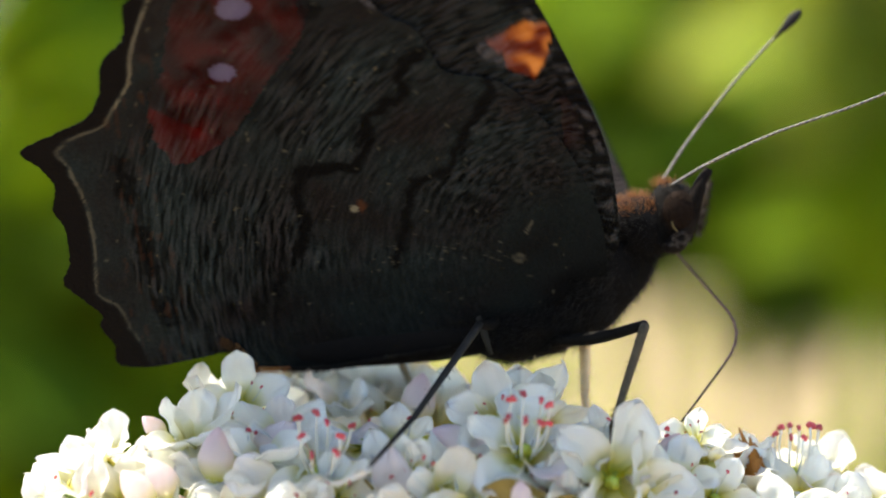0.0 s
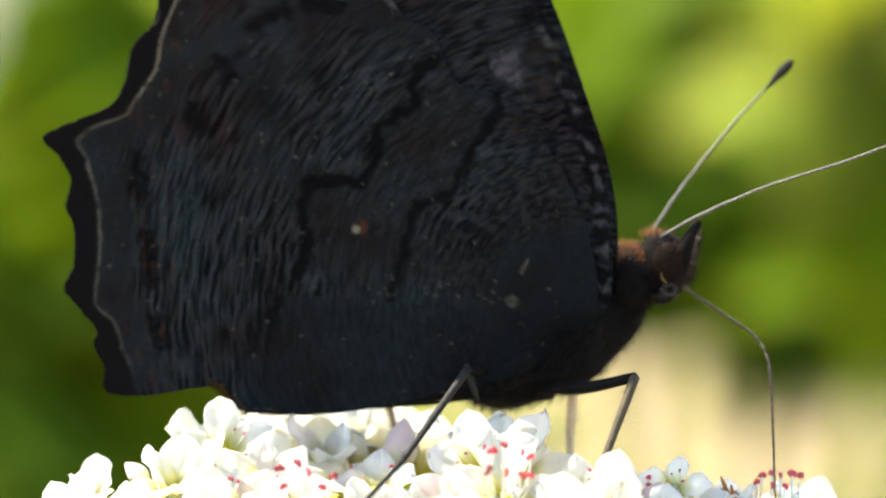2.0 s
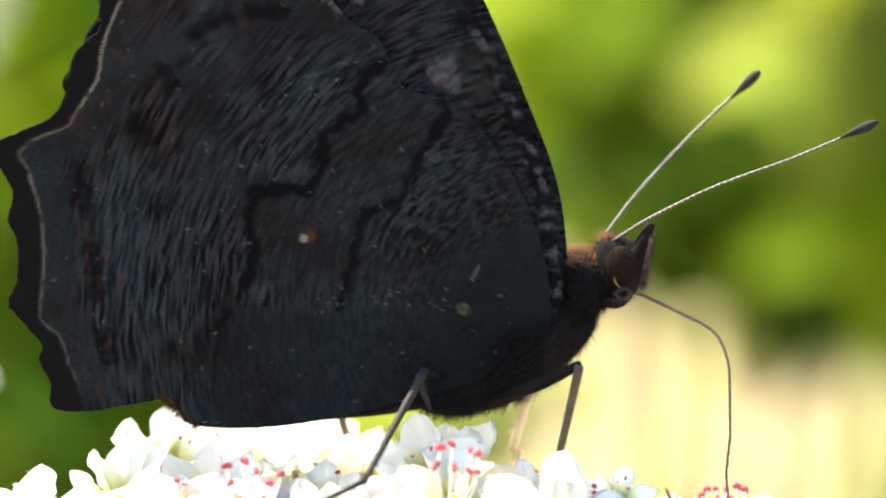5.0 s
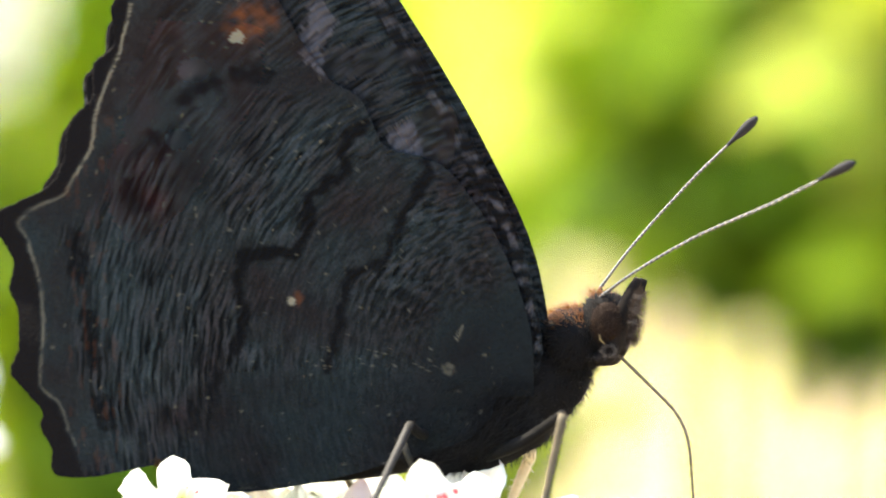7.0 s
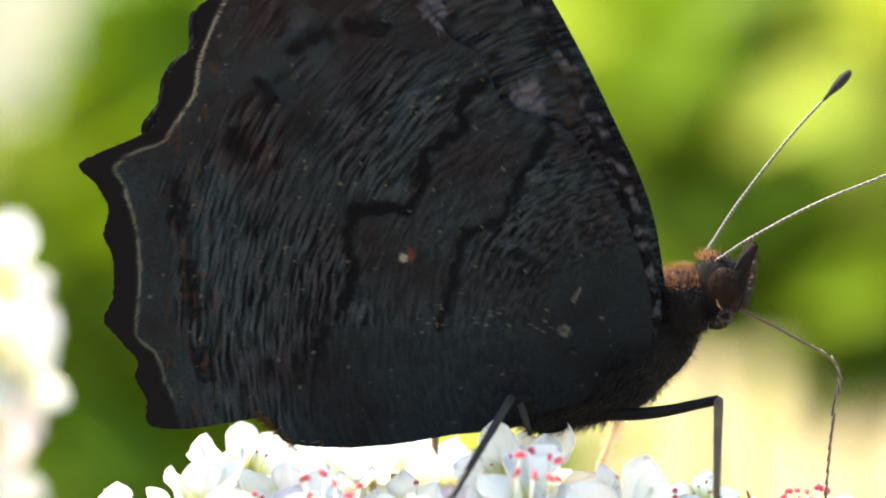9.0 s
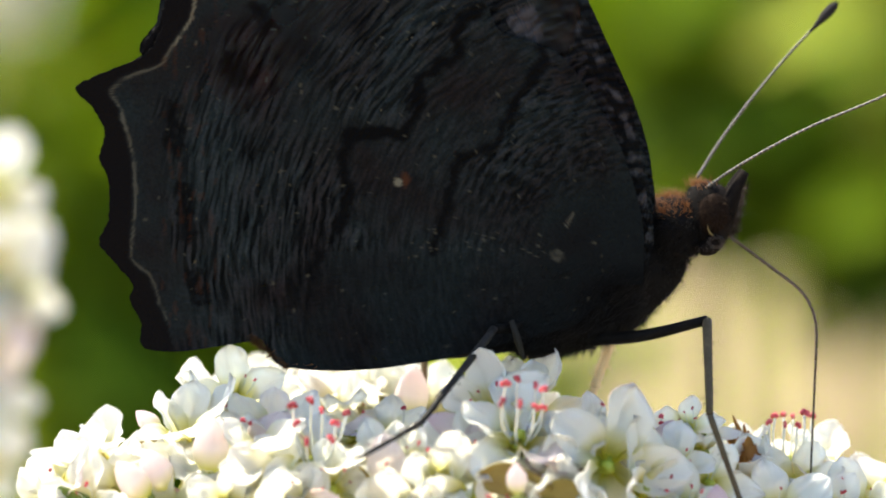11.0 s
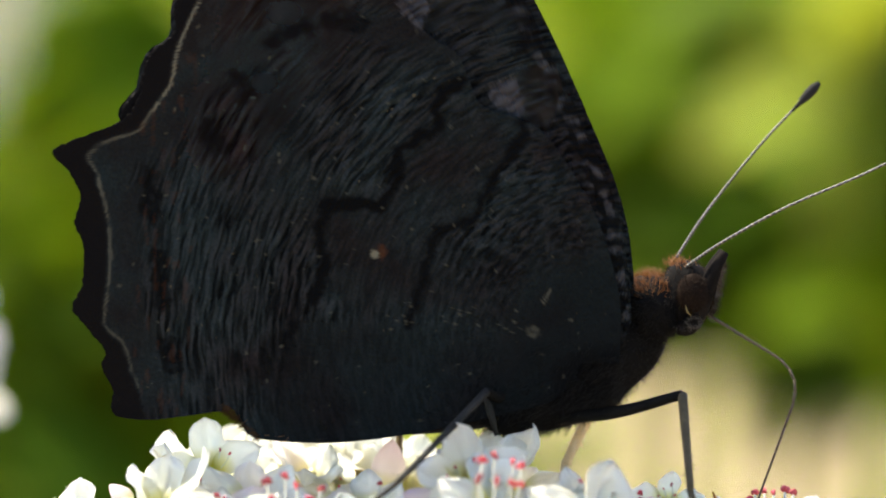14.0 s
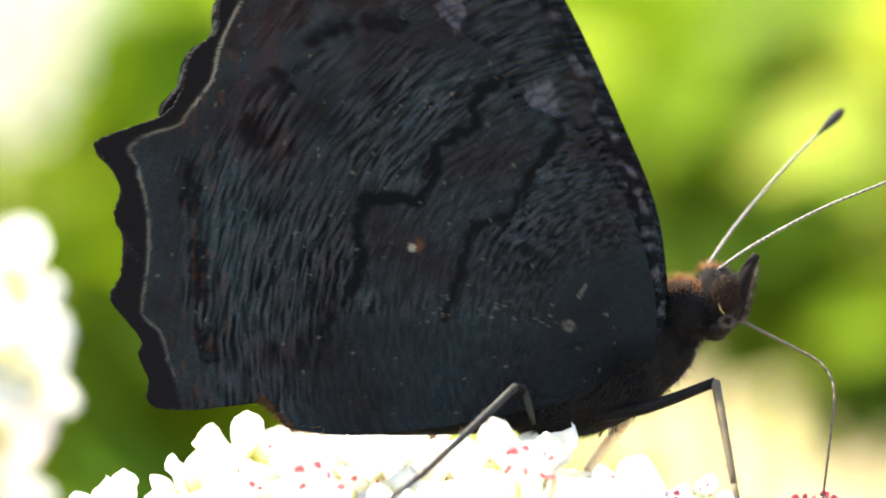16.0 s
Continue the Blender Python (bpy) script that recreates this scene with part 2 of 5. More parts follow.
MAT_LEAF_SHADED = plain("shaded_leaf", (0.042, 0.080, 0.004), (0.078, 0.130, 0.007), 0.5, 260, thin=0.3, vary=0.25, spec=0.04)
MAT_SOIL = plain("dry_soil", (0.22, 0.150, 0.085), (0.34, 0.245, 0.145), 0.9, 30, 0.8)
MAT_STRAW = plain("straw", (0.42, 0.34, 0.18), (0.62, 0.52, 0.32), 0.7, 150, vary=0.25)


def ringed_material():
    """Antenna shaft: narrow pale and dark rings along its length."""
    m, n, l, b = nodes_of("ringed_antenna")
    at = n.new("ShaderNodeAttribute")
    at.attribute_name = "along"
    mt = n.new("ShaderNodeMath")
    mt.operation = "SINE"
    ml = n.new("ShaderNodeMath")
    ml.operation, ml.inputs[1].default_value = "MULTIPLY", 6.283 * 46
    l.new(at.outputs["Fac"], ml.inputs[0])
    l.new(ml.outputs[0], mt.inputs[0])
    l.new(ramp(n, l, mt.outputs[0], (0.42, (0.014, 0.012, 0.010)), (0.62, (0.12, 0.10, 0.065))), b.inputs["Base Color"])
    b.inputs["Roughness"].default_value = 0.5
    return m


MAT_RINGED = ringed_material()


# ---- mesh tools (coordinates in mm, turned into metres) ----
def finish(name, verts, faces, mat, parent=None, label="", smooth=True, attrs=None, colours=None, sheer=None):
    me = bpy.data.meshes.new(name)
    me.from_pydata([(x * MM, y * MM, z * MM) for x, y, z in verts], [], faces)
    for k, vals in (attrs or {}).items():
        me.attributes.new(k, "FLOAT", "POINT").data.foreach_set("value", np.asarray(vals, dtype=np.float32))
    if colours is not None:
        me.attributes.new("pattern", "FLOAT_COLOR", "POINT").data.foreach_set(
            "color", np.asarray(colours, dtype=np.float32).ravel())
    if sheer is not None:
        me.attributes.new("sheer", "FLOAT_COLOR", "POINT").data.foreach_set("color", np.asarray(sheer, dtype=np.float32).ravel())
    for m in (mat if isinstance(mat, (list, tuple)) else (mat,)):
        me.materials.append(m)
    me.polygons.foreach_set("use_smooth", [smooth] * len(me.polygons))
    me.update()
    ob = new(name, me)
    if parent is not None:
        ob.parent = parent
    if label:
        ob["label"] = label
    return ob


def thing(name, m, label, category, group=""):
    ob = new(name)
    ob.empty_display_size = 0.003
    ob.matrix_basis = m
    return tagged(ob, label, category, group)


def spline(points, count):
    """A smooth line through the points (Catmull-Rom), count samples."""
    p = [Vector(q) for q in points]
    p = [p[0] * 2 - p[1]] + p + [p[-1] * 2 - p[-2]]
    out = []
    for k in range(count):
        s = k / (count - 1) * (len(p) - 3)
        i = min(int(s), len(p) - 4)
        u = s - i
        a, b, c, d = p[i:i + 4]
        out.append(0.5 * (2 * b + (c - a) * u + (2 * a - 5 * b + 4 * c - d) * u * u + (3 * b - a - 3 * c + d) * u ** 3))
    return out


def tube_data(path, radii, sides=8, flat=1.0):
    path = [Vector(p) for p in path]
    n = len(path)
    if not callable(radii):
        rr = radii if isinstance(radii, (list, tuple)) else [radii] * n
        radii = lambda s: rr[min(int(s * (len(rr) - 1)), len(rr) - 2)] * (1 - (s * (len(rr) - 1)) % 1) + \
            rr[min(int(s * (len(rr) - 1)) + 1, len(rr) - 1)] * ((s * (len(rr) - 1)) % 1) if s < 1 else rr[-1]
    verts, faces, along = [], [], []
    up = Vector((0.13, 1, 0.21)).normalized()
    for i, p in enumerate(path):
        d = (path[min(i + 1, n - 1)] - path[max(i - 1, 0)]).normalized()
        s = d.cross(up).normalized()
        t = s.cross(d)
        r = radii(i / (n - 1))
        for k in range(sides):
            a = 2 * math.pi * k / sides
            verts.append(p + s * math.cos(a) * r + t * math.sin(a) * r * flat)
            along.append(i / (n - 1))
    for i in range(n - 1):
        for k in range(sides):
            j = (k + 1) % sides
            faces.append((i * sides + k, i * sides + j, (i + 1) * sides + j, (i + 1) * sides + k))
    faces.append(tuple(range(sides))[::-1])
    faces.append(tuple((n - 1) * sides + k for k in range(sides)))
    return verts, faces, along


def tube(name, path, radii, mat, parent, sides=8, label="", flat=1.0):
    v, f, a = tube_data(path, radii, sides, flat)
    return finish(name, v, f, mat, parent, label, attrs={"along": a})


def blob_data(centre, size, rings=16, sides=20, rough=0.0, axis=None, seed=0.0):
    """An uneven ellipsoid; axis: where its long (first) half-length points."""
    q = Vector((1, 0, 0)).rotation_difference(Vector(axis)) if axis else None
    verts, faces = [], []
    for i in range(rings + 1):
        th = math.pi * i / rings
        for k in range(sides):
            ph = 2 * math.pi * k / sides
            d = Vector((math.cos(th), math.sin(th) * math.cos(ph), math.sin(th) * math.sin(ph)))
            w = 1 + rough * noise.noise(d * 3 + Vector((seed, 0, 0)))
            v = Vector((d.x * size[0] * w, d.y * size[1] * w, d.z * size[2] * w))
            if q:
                v = q @ v
            verts.append(v + Vector(centre))
    for i in range(rings):
        for k in range(sides):
            j = (k + 1) % sides
            faces.append((i * sides + k, (i + 1) * sides + k, (i + 1) * sides + j, i * sides + j))
    return verts, faces


def hairs(name, roots, mat, parent, rnd, length, width=0.03, lean=None, spread=0.35, label=""):
    """Fine tapering hairs on (place, normal) roots, joined into one part."""
    verts, faces = [], []
    for p, nrm in roots:
        d = (Vector(nrm) + Vector([rnd.gauss(0, spread) for _ in range(3)]) + Vector(lean or (0, 0, 0))).normalized()
        s = d.cross(Vector((0.3, 1, 0.2))).normalized() * width
        t = s.cross(d).normalized() * width
        ln = length * rnd.uniform(0.55, 1.25)
        bend = Vector([rnd.gauss(0, 0.12) for _ in range(3)]) * ln
        b = len(verts)
        m = Vector(p) + d * ln * 0.55 + bend * 0.3
        verts += [Vector(p) + s, Vector(p) - s * 0.5 + t, Vector(p) - s * 0.5 - t,
                  m + s * 0.6, m - s * 0.3 + t * 0.6, m - s * 0.3 - t * 0.6, Vector(p) + d * ln + bend]
        for k in range(3):
            j = (k + 1) % 3
            faces += [(b + k, b + j, b + 3 + j, b + 3 + k), (b + 3 + k, b + 3 + j, b + 6)]
    ob = finish(name, verts, faces, mat, parent, label)
    ob["kind"] = "stuff"
    return ob


# ---- butterfly ----
butterfly = thing("butterfly", RIG, "peacock butterfly with closed black-brown wings feeding on white flowers", "butterfly")

WING_ROOT = Vector((6.5, 0, -2.6))


def seg_dist(p, a, b):
    ab = (b[0] - a[0], b[1] - a[1])
    t = max(0, min(1, ((p[0] - a[0]) * ab[0] + (p[1] - a[1]) * ab[1]) / (ab[0] ** 2 + ab[1] ** 2 + 1e-9)))
    return math.hypot(p[0] - a[0] - ab[0] * t, p[1] - a[1] - ab[1] * t)


def line_dist(p, line):
    return min(seg_dist(p, line[i], line[i + 1]) for i in range(len(line) - 1))


ZIGZAG_OUTER = [(0.2, 10.8), (-0.8, 10.4), (-0.8, 8.7), (-2.7, 7.5), (-2.6, 6.1), (-3.4, 4.8), (-6.0, 4.7), (-6.5, 3.4),
                (-6.1, 1.7), (-6.6, 0.1)]
ZIGZAG_INNER = [(3.4, 9.3), (3.3, 8.2), (2.1, 6.5), (1.0, 4.2), (-0.8, 3.6), (-1.1, 1.9), (-1.9, -0.9)]
WHITE_LINE = [(-15.1, -4.4), (-15.8, -2.3), (-16.8, -1.3), (-16.6, 0.7), (-16.6, 2.4), (-16.7, 3.8), (-17.3, 6.0), (-17.8, 6.8),
              (-17.2, 7.4), (-15.3, 8.1), (-14.6, 9.2), (-13.8, 10.4), (-13.6, 11.8), (-13.1, 13.3), (-12.2, 15.2), (-11.6, 17.5)]
BROWS = [((-9.0, 12.6), (-7.4, 13.3)), ((-6.2, 13.6), (-4.6, 13.7)), ((-10.7, 10.9), (-10.1, 9.8)), ((-12.1, 8.2), (-11.4, 7.4)),
         ((-14.8, 5.9), (-14.5, 4.0)), ((-14.2, 2.0), (-14.0, -0.2)), ((-13.6, -2.2), (-13.4, -3.3)), ((-7.6, -1.0), (-7.9, -2.4)),
         ((3.9, 14.0), (3.2, 12.6))]


def soft(d, width, edge):
    return max(0.0, min(1.0, (width + edge - d) / edge))


def border_side(x, z):
    """Signed distance from the pale line: positive outside it, towards the margin."""
    best, sign = 9.0, -1
    for i in range(len(WHITE_LINE) - 1):
        a, b = WHITE_LINE[i], WHITE_LINE[i + 1]
        d = seg_dist((x, z), a, b)
        if d < best:
            best = d
            sign = 1 if (b[0] - a[0]) * (z - a[1]) - (b[1] - a[1]) * (x - a[0]) > 0 else -1
    return best * sign


PATCHES = [[(2.35, 11.06), (3.01, 11.08), (3.44, 9.94), (2.81, 9.1), (2.29, 9.65), (1.64, 10.4)],
           [(-1.72, 17.17), (-0.45, 16.39), (-1.23, 15.13), (-1.84, 13.25), (-3.0, 14.64)]]


def in_polygon(x, z, poly):
    inside = False
    for (ax, az_), (bx, bz) in zip(poly, poly[1:] + poly[:1]):
        if (az_ > z) != (bz > z) and x < (bx - ax) * (z - az_) / (bz - az_) + ax:
            inside = not inside
    return inside


def band_x(line, z):
    """Where a band stands at a height."""
    for (ax, az_), (bx, bz) in zip(line, line[1:]):
        if bz <= z <= az_:
            return ax + (bx - ax) * (az_ - z) / (az_ - bz + 1e-6)
    return None


COSTA = [(8.9, -0.1), (8.4, 3.6), (7.6, 6.2), (6.5, 8.6), (4.6, 12.5), (2.4, 16.4), (-0.4, 21.0)]


def wing_pattern(x, z, fore):
    """Dark bands, pale marks, rusty marks and the plain dark border at a place on the wing."""
    p = Vector((x, 0, z))
    j = noise.noise(p * 1.3) * 0.30 + noise.noise(p * 4.0) * 0.16
    q = (x + j, z + noise.noise(p * 1.3 + Vector((7, 0, 0))) * 0.3)
    dark, pale, rust, border, smooth = 0.0, 0.0, 0.0, 0.0, 0.0
    grey = 0.0
    if not fore:
        strong = max(1.0 - math.hypot(x - 3.0, z - 4.2) / 4.2, 1.0 - math.hypot((x + 3.6) / 1.3, z - 8.4) / 3.8,
                     1.0 - math.hypot((x + 7.6) / 1.2, (z - 0.5) / 1.6) / 3.0, 1.0 - math.hypot((x + 12.0) / 1.0, (z + 1.0) / 1.6) / 2.6)
        smooth = max(smooth, 0.50 - 1.3 * max(0.0, strong + 0.1 * j))
    for poly in PATCHES:
        if in_polygon(q[0] + j * 0.5, q[1], poly):
            grey = 0.75 + 0.25 * (noise.noise(p * 2.4) > 0)
    if not fore and z <= -1.0 and x > -8:
        smooth = max(smooth, 0.70)
    if not fore:
        smooth = max(smooth, min(0.96, max(0.0, (6.6 + j - math.hypot(x - 7.6, z + 2.6)) / 1.8)))
    if not fore and -1.0 < z < 10.8:
        xo, xi = band_x(ZIGZAG_OUTER, z), band_x(ZIGZAG_INNER, z)
        if xo is not None and xi is not None and xo < x < xi:
            smooth = max(smooth, 0.62)
    if not fore:
        dark = max(soft(line_dist(q, ZIGZAG_OUTER), 0.22, 0.20), 0.95 * soft(line_dist(q, ZIGZAG_INNER), 0.15, 0.22))
        ring = math.hypot((q[0] - 2.6) / 1.4, (q[1] - 2.2) / 0.85)
        dark = max(dark, 0.55 * soft(ring, 0.28, 0.2), 0.45 * soft(abs(ring - 0.85), 0.10, 0.16), 0.3 * soft(abs(ring - 1.45), 0.08, 0.16))
        dark = max(dark, 0.6 * soft(math.hypot((q[0] + 8.6) / 1.6, (q[1] - 9.0) / 1.2), 0.3, 0.9))
    dark = max([dark] + [0.95 * soft(seg_dist(q, a, b) + 0.30 * noise.noise(p * 2.6), 0.32, 0.26) * (0.75 + 0.25 * (noise.noise(p * 2.2) > 0)) for a, b in BROWS])
    if x < -9.5:
        w = border_side(x + j * 0.3, z + j * 0.3)
        dash = 1.0 if noise.noise(p * 1.7) > -0.35 else 0.3
        pale = soft(abs(w), 0.035, 0.06) * dash * (0.3 if z < -1 else 0.45 if z < 9 else 1.0)
        border = max(0.0, min(1.0, (w - 0.05) / 0.15))
        smooth = max(0.0, min(1.0, (w + 2.0) / 0.8))
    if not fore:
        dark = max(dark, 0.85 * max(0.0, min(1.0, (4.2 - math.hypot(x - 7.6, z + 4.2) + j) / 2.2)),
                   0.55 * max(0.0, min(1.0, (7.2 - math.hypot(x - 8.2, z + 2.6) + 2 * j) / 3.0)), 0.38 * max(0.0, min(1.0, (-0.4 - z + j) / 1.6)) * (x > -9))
    if z > 8 and not fore:
        arc = math.hypot((x + 4.5) / 1.25, z - 5.2)
        smooth = max(smooth, 0.9 * soft(abs(arc - 8.2), 0.5, 0.4))
        outer = max(0.0, min(1.0, (arc - 8.9) / 0.5))
        rust = max(rust, 0.045 * outer)
        dark = max(dark, 0.35 * outer * (noise.noise(p * 0.9 + Vector((1, 5, 0))) > 0))
        dark = max(dark, 0.9 * soft(seg_dist(q, (-0.6, 14.0), (0.5, 16.6)), 0.10, 0.2))
        rust = max(rust, (0.5 + 0.9 * noise.noise(p * 2.3)) * soft(math.hypot((q[0] + 5.4) / 1.4, q[1] - 16.3), 0.6, 0.7))
        if math.hypot(x + 6.1, z - 15.5) < 0.30 + j * 0.5:
            pale, rust, dark = 1.6, 0.0, 0.0
    if not fore:
        d = math.hypot(x + 3.66, z - 2.35)
        pale = max(pale, 1.3 * soft(d + j * 0.5, 0.12, 0.12))
        rust = max(rust, 0.5 * soft(math.hypot(x + 3.3, z - 2.5 + j), 0.12, 0.2) * (d > 0.22))
        pale = max(pale, 0.55 * soft(seg_dist((x, z), (4.93, 0.9), (4.53, 0.2)), 0.02, 0.06))
        dd = math.hypot(x - 4.15, z + 1.17)
        pale = max(pale, 0.3 * soft(abs(dd - 0.2), 0.05, 0.1))
        rust = max(rust, 0.4 * soft(seg_dist(q, (3.2, 11.0), (3.6, 10.2)), 0.10, 0.3))
        if noise.noise(p * 2.9 + Vector((3, 1, 2))) > 0.66 or (abs(z + 0.6) < 0.7 and -3 < x < 3.5 and noise.noise(p * 4.5) > 0.52):
            pale = max(pale, 0.3)
        if -15.4 < x < -12.6 and noise.noise(Vector((x * 4, 0, z * 0.9))) > 0.38:
            rust = max(rust, 0.16)
    else:
        rust = max(rust, (0.5 + 0.9 * noise.noise(p * 2.3)) * soft(math.hypot((q[0] + 5.4) / 1.4, q[1] - 16.3), 0.6, 0.7))
        if math.hypot(x + 6.1, z - 15.5) < 0.32 + j * 0.5:
            pale, rust = 1.6, 0.0
        c = line_dist((x, z), COSTA)
        if c < 1.1:
            k = 0.34 * math.sin((z * 1.0 + x * 0.55 + 0.5 * c) * 7.0 + 4.0 * noise.noise(p * 0.9)) + 0.75 * noise.noise(p * 2.2)
            dark = max(dark, 0.85 * soft(c, 0.8, 0.3) * (k < 0.08))
            grey = max(grey, 0.45 * soft(c, 0.8, 0.2) * (k > 0.16) * (c > 0.12))
            pale = max(pale, 0.38 * (k > 0.42) * (0.12 < c < 0.55))
    return (dark, pale, rust, border), smooth, grey


# the upper side's bright fields, where the wing lets sunlight through
RED_FIELD = [(-11.6, 13.6), (-12.1, 10.9), (-13.0, 9.7), (-13.0, 7.2), (-12.2, 5.6), (-11.3, 5.7), (-9.1, 7.1), (-7.3, 9.8), (-5.6, 11.8), (-4.9, 13.6), (-4.9, 16.0), (-10.2, 16.6)]
AMBER_FIELD = [(2.2, 10.8), (3.9, 11.9), (4.9, 11.5), (5.3, 10.3), (4.5, 8.6), (3.6, 8.9)]
RUST_FIELD = [(5.6, 7.6), (6.1, 7.8), (7.0, 5.1), (6.3, 4.8)]


def wing_sheer(x, z, fore):
    """The colour and share of light that passes through at a place on the wing."""
    p = Vector((x, 0, z))
    j = 0.25 * noise.noise(p * 1.1) + 0.12 * noise.noise(p * 3.0)
    k = 0.8 + 0.5 * noise.noise(p * 0.8)
    if not fore:
        for cx, cz, rx, rz in ((-8.4, 14.0, 0.85, 0.6), (-9.3, 10.6, 0.65, 0.5)):
            d = math.hypot((x - cx) / rx, (z - cz) / rz)
            if d < 1.0:
                return (0.20, 0.175, 0.225, 1)
        if in_polygon(x + j, z + j, RED_FIELD):
            return (0.11 * k, 0.005 * k, 0.002 * k, 1)
        if math.hypot((x - 1.0) / 3.0, (z - 14.2) / 0.8) < 1 + j:
            return (0.16 * k, 0.06 * k, 0.02, 1)
        return (0.0, 0.0, 0.0, 1)
    if math.hypot((x + 9.9) / 3.6, (z - 9.6) / 5.4) < 1:
        return (0.7, 0.66, 0.66, 1)
    if math.hypot((x - 0.2) / 3.2, (z - 14.2) / 0.9) < 1 + j:
        return (0.09, 0.032, 0.009, 1)
    if in_polygon(x + j, z + j, AMBER_FIELD):
        f = max(0.0, min(1.0, (x - 2.6) / 1.6)) * max(0.0, min(1.0, 0.5 + 1.6 * noise.noise(p * 1.2) + (z - 10.0) * 0.3))
        return (0.13 + 0.22 * f, 0.035 + 0.16 * f, 0.006 + 0.07 * f, 1)
    if in_polygon(x + j, z + j, RUST_FIELD):
        return (0.035 * k, 0.010 * k, 0.002, 1)
    return (0.0, 0.0, 0.0, 1)


def wing(name, outline, fore, y, mat, parent, lean=0.0, rows=170, cols=560, detail=True, label=""):
    """A thin wing: rays from its root to its scalloped margin, veins as faint ribs; two skins 0.08 mm apart."""
    edge = spline([(a, 0, b) for a, b in outline], cols)
    verts, faces, pats, zones, greys, sheers = [], [], [], [], [], []
    for side in (0, 1):
        for i in range(rows + 1):
            u = (i / rows) ** 0.8
            for k in range(cols):
                p = WING_ROOT.lerp(edge[k], u)
                fr = 1 + 0.004 * noise.noise(edge[k] * 6.0) * (u > 0.98)
                p = WING_ROOT + (p - WING_ROOT) * fr
                ang = math.atan2(p.z - WING_ROOT.z, p.x - WING_ROOT.x)
                vein = 0.03 * math.exp(-((ang * 6.2) % 1 - 0.5) ** 2 * 60) * min(1, u * 2)
                wave = 0.22 * noise.noise(Vector((p.x, 3, p.z)) * 0.16) + 0.05 * noise.noise(Vector((p.x, 9, p.z)) * 0.7)
                yy = y + wave * u + lean * max(0, p.z) - vein * (0.5 if side == 0 else -0.5) + (0.08 * (1 - 0.7 * u) if side else 0)
                verts.append((p.x, yy, p.z))
                if detail and side == 0:
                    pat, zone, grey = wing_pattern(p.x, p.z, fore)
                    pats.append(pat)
                    sheers.append(wing_sheer(p.x, p.z, fore))
                    zones.append(zone)
                    greys.append(grey)
                else:
                    pats.append((0, 0, 0, 0))
                    sheers.append(wing_sheer(p.x, p.z, fore) if detail else (0, 0, 0, 1))
                    zones.append(0.0)
                    greys.append(0.0)
    n = (rows + 1) * cols
    for side in (0, 1):
        for i in range(rows):
            for k in range(cols - 1):
                a = side * n + i * cols + k
                f = (a, a + 1, a + cols + 1, a + cols)
                faces.append(f if side == 0 else f[::-1])
    for k in range(cols - 1):
        a = rows * cols + k
        faces.append((a, a + 1, n + a + 1, n + a))
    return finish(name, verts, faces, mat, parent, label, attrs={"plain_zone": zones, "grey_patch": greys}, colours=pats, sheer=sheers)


HIND_OUTLINE = [(8.4, -2.6), (8.3, 0.6), (7.2, 4.2), (5.6, 7.0), (3.9, 8.9), (1.2, 9.9), (0.1, 12.2), (-1.4, 13.2), (-3.0, 15.4), (-4.2, 17.6), (-5.8, 19.2), (-8.8, 20.0), (-10.9, 19.3), (-11.6, 18.2),
                (-12.6, 17.4), (-12.55, 15.5), (-13.6, 14.6), (-13.75, 12.9), (-14.7, 12.0), (-15.1, 11.2), (-15.35, 9.8), (-16.1, 8.6), (-17.5, 7.95), (-19.5, 7.0),
                (-18.7, 6.0), (-18.1, 4.8), (-18.35, 3.5), (-17.9, 2.4), (-17.9, 0.5), (-18.35, -0.6), (-17.6, -1.6), (-16.7, -2.7), (-16.85, -3.5), (-16.3, -4.6),
                (-16.2, -5.8), (-14.4, -6.0), (-12.5, -5.7), (-10.7, -5.2), (-10.0, -6.0), (-9.2, -6.75), (-5.8, -6.9), (-2.0, -6.4),
                (0.6, -5.8), (3.0, -5.2), (5.0, -4.6), (6.2, -3.6)]
FORE_OUTLINE = [(8.6, -1.6), (8.9, -0.1), (8.4, 3.6), (7.6, 6.2), (6.5, 8.6), (4.6, 12.5), (2.4, 16.4), (-0.4, 21.0), (-3.6, 25.4), (-5.2, 26.4),
                (-6.6, 25.6), (-7.4, 23.6), (-9.0, 21.8), (-10.2, 20.0), (-11.2, 18.2), (-12.3, 17.0), (-12.6, 15.4), (-13.7, 14.5),
                (-13.8, 12.9), (-15.0, 11.8), (-15.4, 10.2), (-16.2, 8.9), (-15.0, 7.6), (-10.0, 5.0), (-2.0, 0.0), (4.0, -2.4), (6.0, -2.9)]
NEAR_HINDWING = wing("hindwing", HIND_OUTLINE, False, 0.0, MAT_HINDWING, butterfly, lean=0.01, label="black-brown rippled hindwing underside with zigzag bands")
NEAR_FOREWING = wing("forewing", FORE_OUTLINE, True, 0.22, MAT_FOREWING, butterfly, lean=0.012, rows=130, cols=420, label="dark brown forewing underside with a rusty spot")
FAR_FOREWING = wing("forewing", [(a + (0.25 + 0.02 * max(0, b) if a > -5 else -0.2), b * 0.995) for a, b in FORE_OUTLINE], True, 1.1, MAT_FOREWING, butterfly, lean=-0.03, rows=30, cols=160, detail=False)
FAR_HINDWING = wing("hindwing", [(a - (0.2 if a < -8 and b > 8.3 else 0.0), b * 0.99 + 0.05) for a, b in HIND_OUTLINE], False, 1.5, MAT_HINDWING, butterfly, lean=-0.036, rows=30, cols=160, detail=False)

